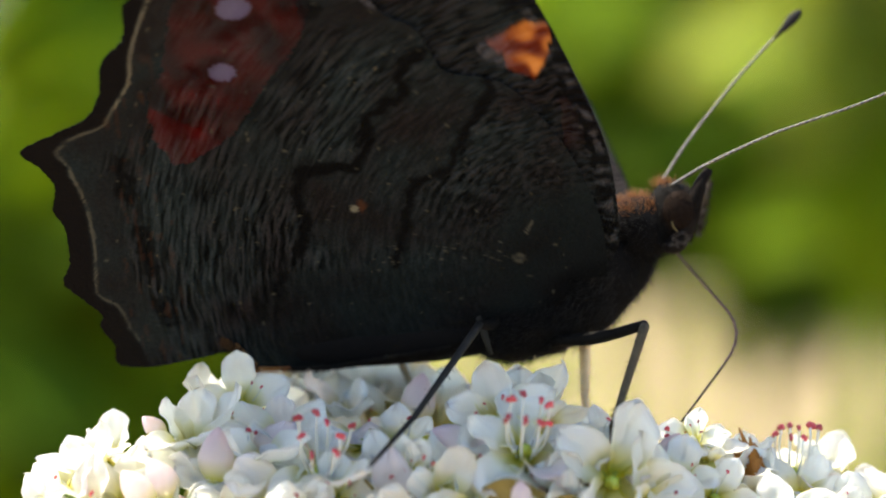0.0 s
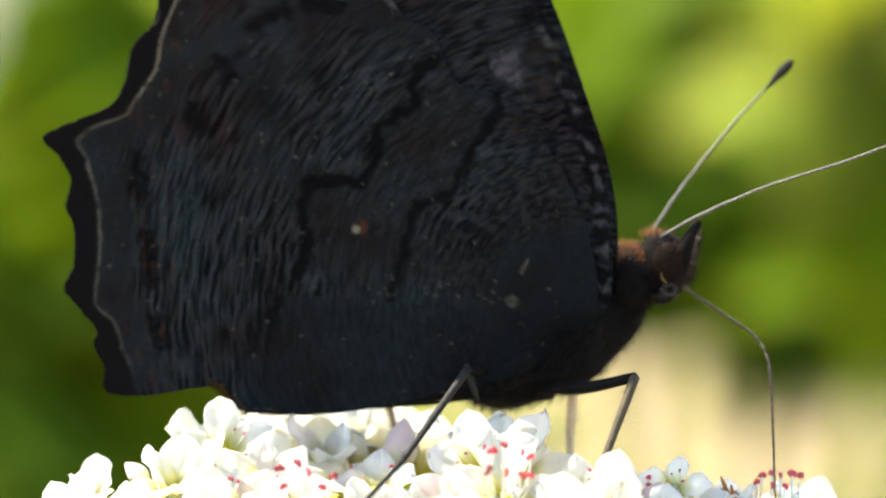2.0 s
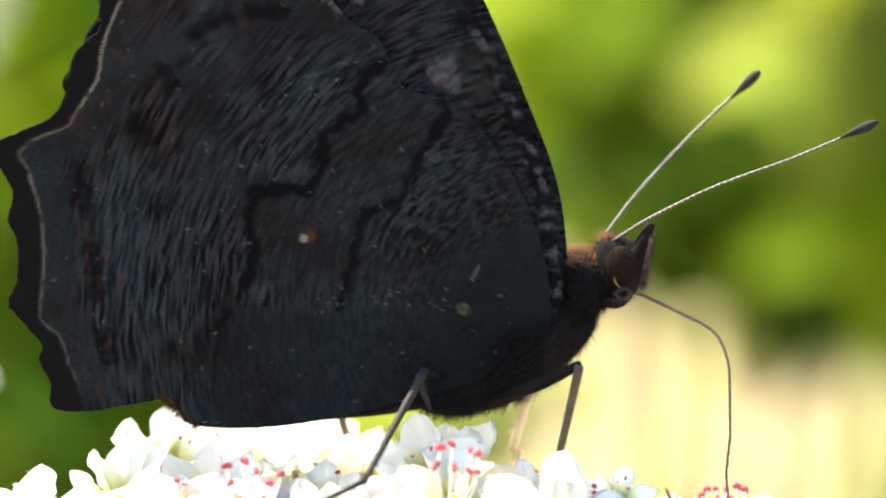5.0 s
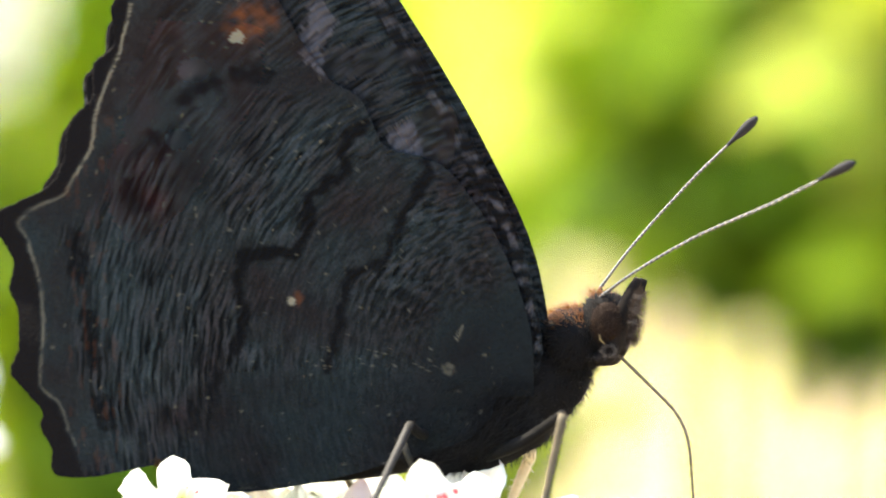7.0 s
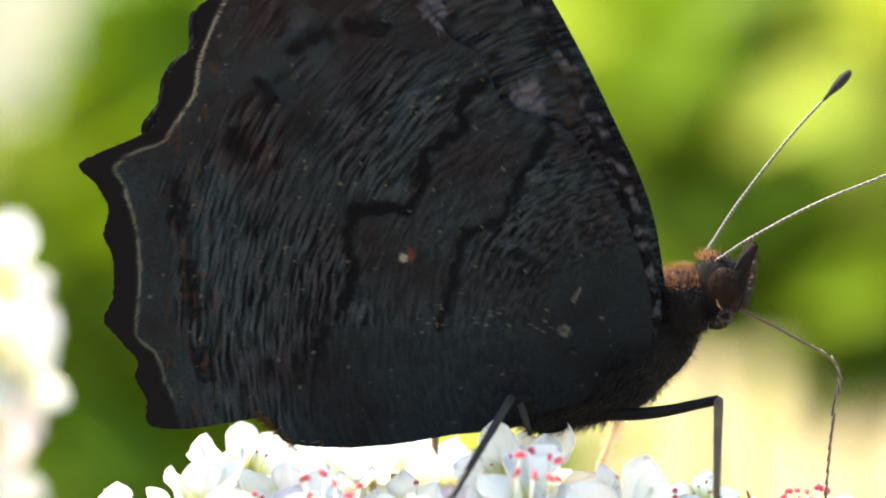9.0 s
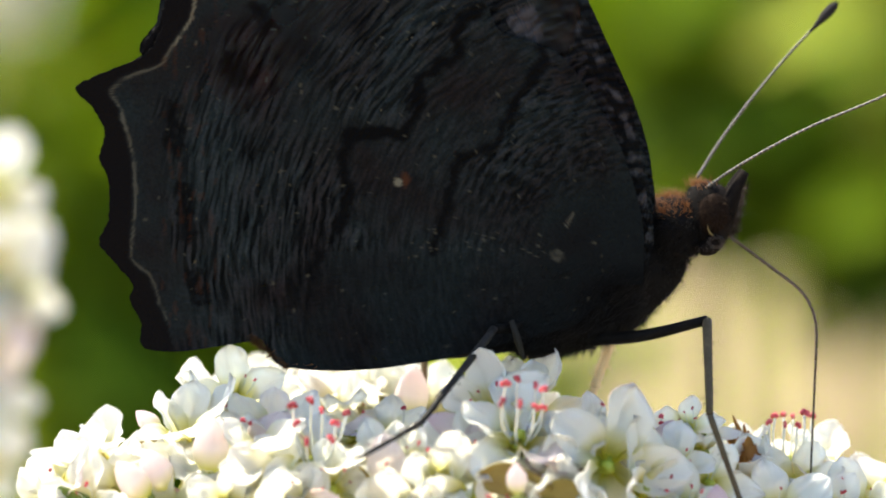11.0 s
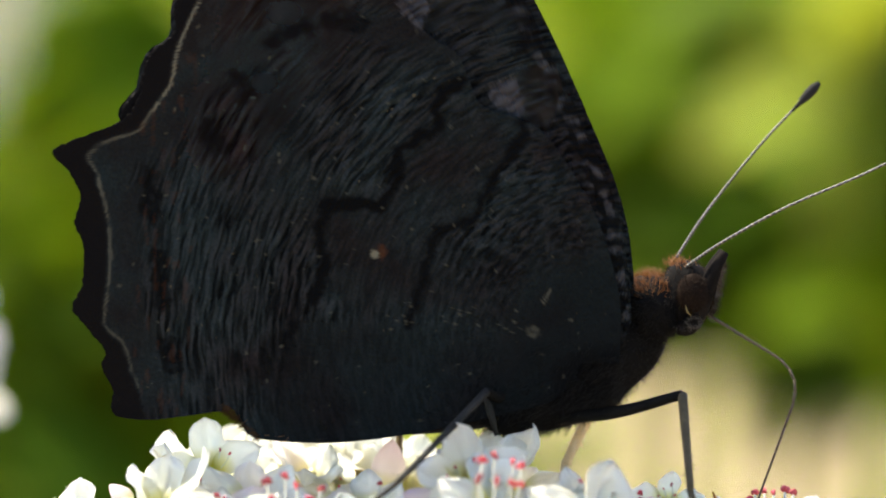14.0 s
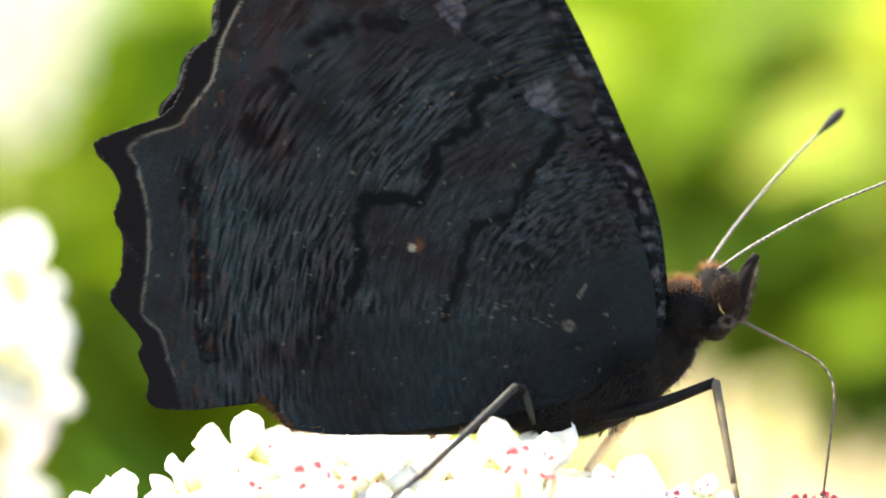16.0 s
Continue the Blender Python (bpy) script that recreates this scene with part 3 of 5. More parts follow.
rnd = random.Random(5)
v, f = blob_data((6.05, 2.55, -2.8), (4.95, 2.4, 2.9), 26, 32, 0.08, axis=(0.86, 0, 0.5))
v2, f2 = blob_data((3.4, 2.4, -4.5), (2.7, 2.2, 1.95), 18, 24, 0.1)
f = f + [tuple(len(v) + i for i in q) for q in f2]
v = v + v2
thorax = finish("thorax", v, f, MAT_FUR, butterfly, "dark furry thorax")
me = thorax.data
roots_low, roots_top, roots_mid = [], [], []
for _ in range(9000):
    p = me.polygons[rnd.randrange(len(me.polygons))]
    vs = [me.vertices[i].co for i in p.vertices]
    r1, r2 = rnd.random(), rnd.random()
    c, nr = vs[0].lerp(vs[1], r1).lerp(vs[-1].lerp(vs[-2], r1), r2) / MM, p.normal
    jit = Vector([rnd.gauss(0, 0.03) for _ in range(3)])
    if nr.z < 0.1 and c.x > 0.5:
        roots_low.append((c + jit * (1 - abs(nr.dot(Vector((0, 0, 1)))) * 0.5), nr))
    elif nr.z > 0.7 and c.x > 7.4:
        roots_top.append((c + jit, nr))
    else:
        roots_mid.append((c + jit, nr))
hairs("belly_hair", roots_low, MAT_HAIR_DARK, thorax, rnd, 0.55, 0.016, lean=(-0.7, 0, -0.1))
# rust hair only on upward faces; its colour also holds their backlit glow
hairs("collar_hair", roots_top, MAT_HAIR_RUST, thorax, rnd, 0.6, 0.016, lean=(-0.3, 0, 0.3), label="rust-brown collar hair")
hairs("side_hair", roots_mid[:2500], MAT_HAIR_DARK, thorax, rnd, 0.6, 0.022, lean=(-0.6, 0, -0.3))
roots = []
for _ in range(1500):
    x, z = rnd.uniform(1.5, 8.8), rnd.uniform(-5.6, -1.4)
    if z < -5.9 + (x - 1.5) * 0.22 or rnd.random() > 0.35 + 0.08 * (x - 1.5) - 0.1 * (z + 4):
        continue
    roots.append(((x, 0.12, z), (-0.3, -0.5, -0.4)))
hairs("root_hair", roots, MAT_HAIR_DARK, thorax, rnd, 0.9, 0.02, lean=(-0.5, 0, -0.5))
v, f, a = tube_data(spline([(4, 2.2, -4.0), (0, 2.1, -4.8), (-5, 1.9, -5.3), (-9.0, 1.7, -5.5)], 20), [1.7, 1.6, 1.4, 0.6], 16)
abdomen = finish("abdomen", v, f, MAT_FUR, butterfly)
roots = []
for _ in range(900):
    x = rnd.uniform(-10.2, 0.5)
    z = -6.85 + max(0, x + 5.8) * 0.15 if x > -9.2 else -6.7 + (-9.2 - x) * 1.1
    roots.append(((x, rnd.uniform(0.1, 1.6), z + 0.25), (0, 0, -1)))
hairs("fringe", [q for q in roots if q[0][0] > -7.5], MAT_HAIR_DARK, abdomen, rnd, 0.4, 0.025, lean=(-0.8, 0, 0))
hairs("tail_fringe", [q for q in roots if q[0][0] <= -7.5], MAT_HAIR_RUST, abdomen, rnd, 0.45, 0.02, lean=(-0.8, 0, 0), label="rust-brown hair at the tail")

roots = []
for _ in range(320):
    k = rnd.random() ** 1.4
    roots.append(((-10.75 + 1.7 * k + rnd.gauss(0, 0.08), rnd.uniform(0.03, 0.3), -5.2 - 1.5 * k + rnd.gauss(0, 0.06)), (-0.7, 0, -0.6)))
hairs("corner_fringe", roots, MAT_HAIR_TAIL, abdomen, rnd, 0.42, 0.02, spread=0.3, label="rust-brown fringe at the wing's inner corner")

v, f = blob_data((11.6, 2.0, 0.75), (1.3, 1.3, 1.65), 18, 22, 0.10, axis=None)
head = finish("head", v, f, MAT_FUR, butterfly, "small brown head with orange tuft")
v, f = blob_data((11.9, 0.95, 0.85), (0.80, 0.55, 1.0), 18, 22, 0.0)
finish("eye", v, f, MAT_EYE, head, "large dark brown compound eye")
v, f = blob_data((11.9, 3.05, 0.85), (0.80, 0.55, 1.0), 18, 22, 0.0)
finish("eye", v, f, MAT_EYE, head, "large dark brown compound eye")
v, f = blob_data((9.9, 2.2, 0.05), (1.7, 1.7, 1.65), 18, 22, 0.10)
collar = finish("collar", v, f, MAT_FUR, butterfly, "rust-brown furry collar behind the head")
upper, lower = [], []
for _ in range(2600):
    d = Vector([rnd.gauss(0, 1) for _ in range(3)]).normalized()
    p = Vector((9.9 + d.x * 1.65, 2.2 + d.y * 1.65, 0.05 + d.z * 1.6))
    (upper if d.z > 0.3 + 0.35 * rnd.random() else lower).append((p, d))
# rust above, dark below: the backlit glow is put into the top hair's colour
hairs("rust_hair", upper, MAT_HAIR_RUST, collar, rnd, 0.5, 0.014, lean=(-0.5, 0, 0.1))
hairs("brown_hair", lower, MAT_HAIR_DARK, collar, rnd, 0.55, 0.018, lean=(-0.4, 0, -0.2))
roots = []
for _ in range(1500):
    d = Vector([rnd.gauss(0, 1) for _ in range(3)]).normalized()
    roots.append((Vector((11.6 + d.x * 1.25, 2.0 + d.y * 1.2, 0.75 + d.z * 1.6)), d))
lids = []
for _ in range(700):
    d = Vector([rnd.gauss(0, 1) for _ in range(3)]).normalized()
    if d.y < -0.1:
        lids.append((Vector((11.9 + d.x * 0.78, 0.95 + d.y * 0.53, 0.85 + d.z * 0.97)), d))
hairs("eye_hair", lids, MAT_HAIR_BROWN, head, rnd, 0.26, 0.016, lean=(0.1, 0, -0.5))
hairs("head_hair", [q for q in roots if q[1].y > -0.8], MAT_HAIR_BROWN, head, rnd, 0.32, 0.014, lean=(0.2, 0, 0))
for y in (1.2, 2.7):
    tube("palp", spline([(11.2, y, -0.9), (11.8, y, -0.7), (12.35, y, 0.4), (12.75, y, 1.5), (13.1, y, 2.3), (13.45, y, 2.95)], 18),
         [0.32, 0.50, 0.50, 0.42, 0.34, 0.20], MAT_PALP, head, 10)
ring = [(Vector((12.0 + rnd.uniform(0.2, 0.42) * math.cos(a), 0.62 + 0.1 * rnd.random(), -0.52 + rnd.uniform(0.14, 0.32) * math.sin(a))), Vector((0.3 * math.cos(a), -0.8, 0.3 * math.sin(a))))
        for a in [rnd.uniform(0, 6.283) for _ in range(260)]]
hairs("palp_ring", ring, MAT_HAIR_GREY, head, rnd, 0.24, 0.009, spread=0.5, label="pale hairy ring at the palp's foot")
tube("eye_rim", spline([(11.55, 0.62, 0.45), (11.62, 0.5, 0.05), (11.85, 0.52, -0.22)], 10), [0.02, 0.042, 0.04, 0.02], MAT_RIM, head, 8, "yellowish rim under the eye")
roots = [((11.2 + rnd.gauss(0, 0.3), 2.0 + rnd.gauss(0, 0.6), 2.2 + rnd.gauss(0, 0.1)), (-0.2, 0, 1)) for _ in range(160)]
hairs("tuft", roots, MAT_HAIR_RUST, head, rnd, 0.42, 0.016, label="orange tuft at the antenna roots")
roots = []
for _ in range(900):
    s = rnd.random()
    p = Vector((12.75, 0, -0.4)).lerp(Vector((13.3, 0, 2.2)), s)
    roots.append(((p.x, 2 + rnd.gauss(0, 0.8), p.z), (1, rnd.gauss(0, 0.4), -0.2)))
for _ in range(200):
    roots.append(((11.7 + rnd.gauss(0, 0.35), 1.4 + rnd.gauss(0, 0.5), -0.75), (0.2, -0.2, -1)))
hairs("palp_hair", [((p[0] + 0.05, p[1], p[2] + 0.2), d) for p, d in roots[:700]], MAT_HAIR_BROWN, head, rnd, 0.5, 0.011, spread=0.6)
roots = roots[::3]
hairs("face_hair", roots, MAT_HAIR_GREY, head, rnd, 0.42, 0.009, spread=0.55)
ANTENNAE = []
for way in ([(11.15, 2.8, 2.5), (12.7, 3.6, 4.8), (15.3, 4.6, 8.0), (18.15, 5.4, 11.0)],
            [(11.5, 1.3, 2.1), (13.4, 0.9, 3.3), (16.6, 0.4, 4.9), (20.4, 0.0, 6.35), (24.1, -0.3, 8.0)]):
    line = spline(way, 60)
    ant = tube("antenna", line, lambda s: 0.080 - 0.016 * min(1, s * 2), MAT_RINGED, butterfly, 8)
    ANTENNAE.append((ant, line[0]))
    d = (line[-1] - line[-3]).normalized()
    cl = [line[-1] - d * 1.7 + d * 2.0 * s / 12 for s in range(13)]
    tube("club", cl, [0.08, 0.10, 0.15, 0.21, 0.25, 0.26, 0.23, 0.10], MAT_CLUB, ant, 10, "dark antenna club")
tube("stub_leg", [(1.9, -0.9, -4.3), (2.2, -1.0, -5.2), (2.5, -0.95, -6.2)], [0.14, 0.17, 0.2, 0.1], MAT_STUB, butterfly, 8, "small olive reduced foreleg")


def leg_piece(name, length, radii, mat, parent, label="", spines=0, bend=0.0):
    """A leg piece from its joint along +x; it is posed by its keys."""
    path = spline([(0, 0, 0), (length * 0.5, 0, bend), (length, 0, 0)], 12)
    vs, fs, al = tube_data(path, radii, 8)
    sv, sf = [], []
    for _ in range(spines):
        s = rnd.uniform(0.1, 0.95) * length
        a = rnd.uniform(0, 6.28)
        d = Vector((0.5, math.cos(a), math.sin(a))).normalized()
        b = len(sv)
        p = Vector((s, math.cos(a) * radii[1] * 0.9, math.sin(a) * radii[1] * 0.9))
        sv += [p + Vector((0.03, 0, 0)), p - Vector((0.03, 0, 0)), p + Vector((0, -0.03 * math.sin(a), 0.03 * math.cos(a))), p + d * 0.32]
        sf += [(b, b + 1, b + 3), (b + 1, b + 2, b + 3), (b + 2, b, b + 3)]
    ob = finish(name, vs, fs, mat, parent, label, attrs={"along": al})
    if spines:
        tagged(finish("bristle", sv, sf, mat, ob), kind="stuff")
    return ob


def claw(parent, length, mat):
    for y in (-0.09, 0.09):
        tube("claw", spline([(length - 0.1, y * 0.4, 0), (length + 0.16, y, 0.05), (length + 0.3, y * 1.4, -0.16)], 6), [0.06, 0.045, 0.012], mat, parent, 6)


# each leg: hip in the butterfly's frame, thigh, shin and foot lengths
class Leg:
    def __init__(self, hip, lengths, mats, way, spines, thick=1.0):
        self.hip, self.lengths, self.way = Vector(hip), lengths, way
        self.thigh = leg_piece("thigh", lengths[0], [r * thick for r in (0.30, 0.34, 0.28, 0.25)], mats[0], butterfly, bend=-0.22)
        self.shin = leg_piece("shin", lengths[1], [r * thick for r in (0.25, 0.22, 0.20, 0.18)], mats[1], butterfly, spines=spines)
        self.foot = leg_piece("foot", lengths[2], [r * thick for r in (0.17, 0.16, 0.14, 0.14, 0.11)], mats[2], butterfly, spines=8)
        claw(self.foot, lengths[2], mats[2])

    def rows(self, targets, knee_at, lean):
        """Rows of poses from where the foot's tip stands (butterfly's frame) and where the knee is held (x, z), at each time."""
        out = ([], [], [])
        a, b, c = self.lengths
        for t, tip in targets:
            hip, tip, (kx, kz) = self.hip, Vector(tip), knee_at(t)
            flat = Vector((kx - hip.x, 0, kz - hip.z))
            flat = flat.normalized() * min(flat.length, a * 0.999)
            knee = hip + flat + Vector((0, self.way * math.sqrt(a * a - flat.length_squared), 0))
            v = tip - knee
            d = max(min(v.length, (b + c) * 0.999), abs(b - c) * 1.01)
            v = v.normalized()
            tip = knee + v * d
            x = (b * b - c * c + d * d) / (2 * d)
            h = math.sqrt(max(b * b - x * x, 0))
            bend = Vector(lean)
            ankle = knee + v * x + (bend - v * bend.dot(v)).normalized() * h
            for lst, p, q in ((out[0], hip, knee), (out[1], knee, ankle), (out[2], ankle, tip)):
                lst.append((t, Matrix.Translation(p * MM) @ (q - p).to_track_quat("X", "Z").to_matrix().to_4x4()))
        return out


LEG_NEAR_FRONT = Leg((5.6, 1.5, -5.5), (6.5, 5.7, 5.6), (MAT_FEMUR, MAT_SHIN, MAT_SHIN), -1, 24)
LEG_NEAR_MID = Leg((2.9, 1.0, -4.3), (3.0, 7.8, 4.0), (MAT_FEMUR, MAT_MID_LEG, MAT_MID_LEG), -1, 20, 0.85)
LEG_FAR_FRONT = Leg((7.4, 2.6, -4.6), (2.2, 2.8, 2.15), (MAT_SUNLIT_LEG, MAT_SUNLIT_LEG, MAT_SUNLIT_LEG), 1, 30, 1.25)
LEG_FAR_MID = Leg((-0.6, 2.4, -4.4), (2.8, 2.8, 2.6), (MAT_FAR_LEG, MAT_FAR_LEG, MAT_FAR_LEG), 1, 18, 0.85)

# tongue: a chain of short rigid pieces
TONGUE_PIECES, TONGUE_STEP = 26, 0.58
TONGUE = [tube("tongue_piece", [(0, 0, 0), (TONGUE_STEP * 0.5, 0, 0), (TONGUE_STEP * 1.25, 0, 0)], 0.085 - 0.0014 * k, MAT_TONGUE, butterfly, 7)
          for k in range(TONGUE_PIECES)]

# ---- flower head ----
flower_head = thing("buckwheat_flower", RIG, "dense white buckwheat flower head with pink anthers under the butterfly", "flower", "buckwheat flowers")


def petal_data(length, width, cup, curl, rnd, seed):
    """One petal from its foot at the origin, along +x, cupped and curled, with a thin rim."""
    nu, nv = 12, 8
    pointed = seed % 1.0
    verts, faces, along = [], [], []
    for side in (0, 1):
        for i in range(nu + 1):
            u = i / nu
            w = width * (1.36 * (u + 0.02) ** 0.72 * max(0.0, 1 - u ** (2.0 + seed % 1.3)) ** 0.72 if pointed < 0.5 else 1.75 * (u + 0.02) ** 0.62 * (1 - u) ** 0.58) + 0.02
            for k in range(nv + 1):
                s = (k / nv - 0.5) * 2
                x = length * u
                z = cup * width * s * s * 0.6 * math.sin(math.pi * min(1, u + .15)) + curl * length * (u ** 2) + 0.13 * noise.noise(Vector((u * 3, s * 1.9, seed))) - 0.07 * max(0, 1 - abs(s) * 4) * u * (1 - u)
                y = s * w * 0.5
                verts.append((x, y + 0.05 * noise.noise(Vector((u * 4, s * 3, seed + 5))), z + (0.028 * (1 - 0.6 * u) if side else 0)))
                along.append(u)
    n = (nu + 1) * (nv + 1)
    for side in (0, 1):
        for i in range(nu):
            for k in range(nv):
                a = side * n + i * (nv + 1) + k
                q = (a, a + 1, a + nv + 2, a + nv + 1)
                faces.append(q[::-1] if side == 0 else q)
    rim = [i * (nv + 1) for i in range(nu + 1)] + [nu * (nv + 1) + k for k in range(1, nv + 1)] + [i * (nv + 1) + nv for i in range(nu - 1, -1, -1)]
    for a, b in zip(rim, rim[1:]):
        faces.append((a, b, n + b, n + a))
    return verts, faces, along


frnd = random.Random(11)
PETALS = []
for k in range(5):
    vv, ff, aa = petal_data(1.0, 0.82, 0.18 + 0.16 * (k % 3), 0.16 * (k - 2), frnd, k * 3.7)
    ob = finish("petal", vv, ff, MAT_PETAL, None, attrs={"along": aa})
    PETALS.append(ob.data)
    bpy.data.objects.remove(ob)


def bud_mesh(seed):
    """A closed bud: an ovoid of wrapped petals, with their overlapping edges as ridges."""
    vs, fs, al = [], [], []
    nu, nv = 18, 30
    for i in range(nu + 1):
        u = i / nu
        r = 0.43 * math.sin(math.pi * (0.04 + 0.95 * u) ** 0.85) ** 0.75
        for k in range(nv):
            a = 2 * math.pi * k / nv
            ridge = ((a / 6.283 * 3 + u * 0.45 + seed) % 1.0)
            rr = r * (1.05 - 0.11 * ridge) * (1 + 0.05 * noise.noise(Vector((math.cos(a), math.sin(a), u * 2 + seed))))
            vs.append((rr * math.cos(a), rr * math.sin(a), 1.35 * u))
            al.append(u)
    for i in range(nu):
        for k in range(nv):
            j = (k + 1) % nv
            fs.append((i * nv + k, i * nv + j, (i + 1) * nv + j, (i + 1) * nv + k))
    ob = finish("bud", vs, fs, MAT_BUD, None, attrs={"along": al})
    me = ob.data
    bpy.data.objects.remove(ob)
    return me


BUDS = [bud_mesh(0.1), bud_mesh(0.6)]


def stamen_mesh():
    v1, f1, a1 = tube_data(spline([(0, 0, 0), (0.12, 0, 0.5), (0.08, 0, 0.93)], 7), 0.022, 6)
    v2, f2 = blob_data((0.055, 0, 0.985), (0.062, 0.040, 0.050), 6, 8, 0.5, axis=(0.4, 0.2, 0.9))
    v3, f3 = blob_data((0.115, 0.03, 0.975), (0.058, 0.036, 0.046), 6, 8, 0.5, axis=(-0.3, 0.3, 0.9), seed=3.0)
    f2 = f2 + [tuple(len(v2) + i for i in q) for q in f3]
    v2 = v2 + v3
    o = len(v1)
    ob = finish("stamen", list(v1) + list(v2), f1 + [tuple(o + i for i in q) for q in f2], [MAT_FILAMENT, MAT_ANTHER], None)
    ob.data.polygons.foreach_set("material_index", [0] * len(f1) + [1] * len(f2))
    me = ob.data
    bpy.data.objects.remove(ob)
    return me


STAMEN = stamen_mesh()


def centre_mesh():
    v1, f1 = blob_data((0, 0, 0.10), (0.12, 0.12, 0.16), 8, 12, 0.35)
    vs, fs = list(v1), list(f1)
    for k in range(8):
        a = k * math.pi / 4
        v2, f2 = blob_data((0.15 * math.cos(a), 0.15 * math.sin(a), 0.03), (0.05, 0.05, 0.045), 5, 6)
        o = len(vs)
        vs += v2
        fs += [tuple(o + i for i in q) for q in f2]
    ob = finish("floret", vs, fs, MAT_OVARY, None)
    me = ob.data
    bpy.data.objects.remove(ob)
    return me


CENTRE = centre_mesh()


def child(name, me, parent, m):
    ob = new(name, me)
    ob.parent = parent
    ob.matrix_basis = m
    return ob


def floret(kind, place, normal, size, spin, owner=None, stalk=True, root=(-3, 3, -30)):
    """A floret: star (open), cup (half open) or bud, in mm, on its own thin stalk."""
    owner = owner or flower_head
    q = Vector(normal).normalized().to_track_quat("Z", "Y").to_matrix().to_4x4()
    ob = child("floret", CENTRE, owner, Matrix.Translation(Vector(place) * MM) @ q @ Matrix.Rotation(radians(spin), 4, "Z") @ Matrix.Scale(size, 4))
    tilt = {"star": 20, "face": 24, "tall": 12, "cup": 52, "bud": 74}[kind]
    if kind == "bud":
        child("bud", frnd.choice(BUDS), ob, Matrix.Scale(frnd.uniform(0.9, 1.1), 4))
    for k in range(0 if kind == "bud" else 5):
        a = k * 72 + frnd.uniform(-9, 9)
        tl = tilt + frnd.uniform(-17, 17)
        me = frnd.choice(PETALS)
        sc = frnd.uniform(0.82, 1.25)
        m = Matrix.Rotation(radians(a), 4, "Z") @ Matrix.Translation((0.10 * MM, 0, 0)) @ Matrix.Rotation(radians(-tl), 4, "Y") @ Matrix.Scale(sc, 4)
        child("petal", me, ob, m)
    if kind != "bud":
        for k in range(8 if kind == "tall" else 6 if kind == "face" else frnd.choice((0, 0, 0, 1, 2, 4))):
            a = k * 45 + frnd.uniform(-14, 14)
            m = Matrix.Rotation(radians(a), 4, "Z") @ Matrix.Translation((0.16 * MM, 0, 0.05 * MM)) @ Matrix.Rotation(radians(frnd.uniform(2, 17 if kind == "tall" else 34)), 4, "Y") @ Matrix.Scale(frnd.uniform(0.85, 1.15) if kind == "tall" else frnd.uniform(0.35, 0.72), 4)
            child("stamen", STAMEN, ob, m)
    if stalk:
        p, r = Vector(place), Vector(root)
        n = Vector(normal).normalized()
        mid = p.lerp(r, 0.45) - n * 2
        tube("stalk", spline([p - n * 0.02 * size, p - n * 1.6, mid, r + Vector((frnd.gauss(0, .8), frnd.gauss(0, .8), frnd.uniform(0, 14)))], 10), [0.30, 0.22, 0.2, 0.3], MAT_STALK, owner, 6)
    return ob


floret('cup', (-17.8, -2.0, -11.9), (-0.3, -0.35, 0.85), 2.59, 10)
floret('cup', (-17.2, 1.0, -11.3), (-0.1, -0.2, 0.95), 2.07, 40)
floret('star', (-19.0, -3.0, -12.9), (-0.6, -0.5, 0.45), 2.76, 15)
floret('star', (-19.9, -2.0, -13.9), (-0.6, -0.5, 0.4), 2.76, 50)
floret('bud', (-14.8, -5.0, -12.9), (-0.62, -0.25, 0.75), 1.60, 0)
floret('bud', (-13.8, -4.6, -12.6), (-0.5, -0.2, 0.85), 1.60, 30)
floret('bud', (-11.8, -4.4, -11.8), (0.06, -0.15, 1), 1.95, 60)
floret('cup', (-13.0, -1.5, -10.6), (-0.08, -0.3, 0.95), 3.13, 22)
floret('bud', (-14.5, 0.0, -10.0), (-0.8, -0.1, 0.75), 1.25, 10)
floret('cup', (-12.3, 2.0, -10.4), (0.1, -0.3, 0.95), 3.12, 50)
floret('face', (-10.7, 0.5, -8.6), (0, -0.85, 0.5), 2.22, 18)
floret('face', (-9.5, 2.0, -9.6), (0.2, -0.8, 0.5), 2.28, 40)
floret('cup', (-9.9, -4.0, -11.6), (0.12, -0.45, 0.85), 3.24, 33)
floret('cup', (-8.9, -1.0, -10.5), (0, -0.6, 0.75), 2.76, 10)
floret('tall', (-6.7, -5.0, -11.5), (0.04, -0.6, 0.78), 3.00, 12)
floret('star', (-8.4, -5.6, -12.6), (-0.2, -0.85, 0.25), 2.40, 5)
floret('star', (-5.9, -6.0, -12.7), (0.15, -0.8, 0.1), 2.52, 30)
floret('cup', (-7.4, -6.0, -13.7), (0, -0.9, 0.1), 2.88, 0)
floret('cup', (-8.3, 6.0, -9.9), (-0.1, -0.2, 0.95), 3.24, 0)
floret('cup', (-6.9, 8.0, -9.9), (0, -0.2, 0.95), 3.36, 33)
floret('star', (-6.4, 7.0, -9.1), (0, -0.6, 0.8), 2.88, 10)
floret('cup', (-5.1, 7.0, -9.7), (-0.15, -0.2, 0.95), 3.24, 20)
floret('cup', (-3.8, 6.0, -10.0), (0.2, -0.2, 0.95), 3.12, 50)
floret('star', (-4.9, 10.0, -8.6), (0, -0.6, 0.8), 3.36, 22)
floret('star', (-7.8, 10.0, -8.6), (0, -0.6, 0.8), 3.36, 40)
floret('cup', (-5.9, 3.0, -9.7), (0.1, -0.3, 0.9), 2.64, 15)
floret('bud', (-2.3, 3.0, -9.6), (0.18, -0.1, 1), 1.90, 20)
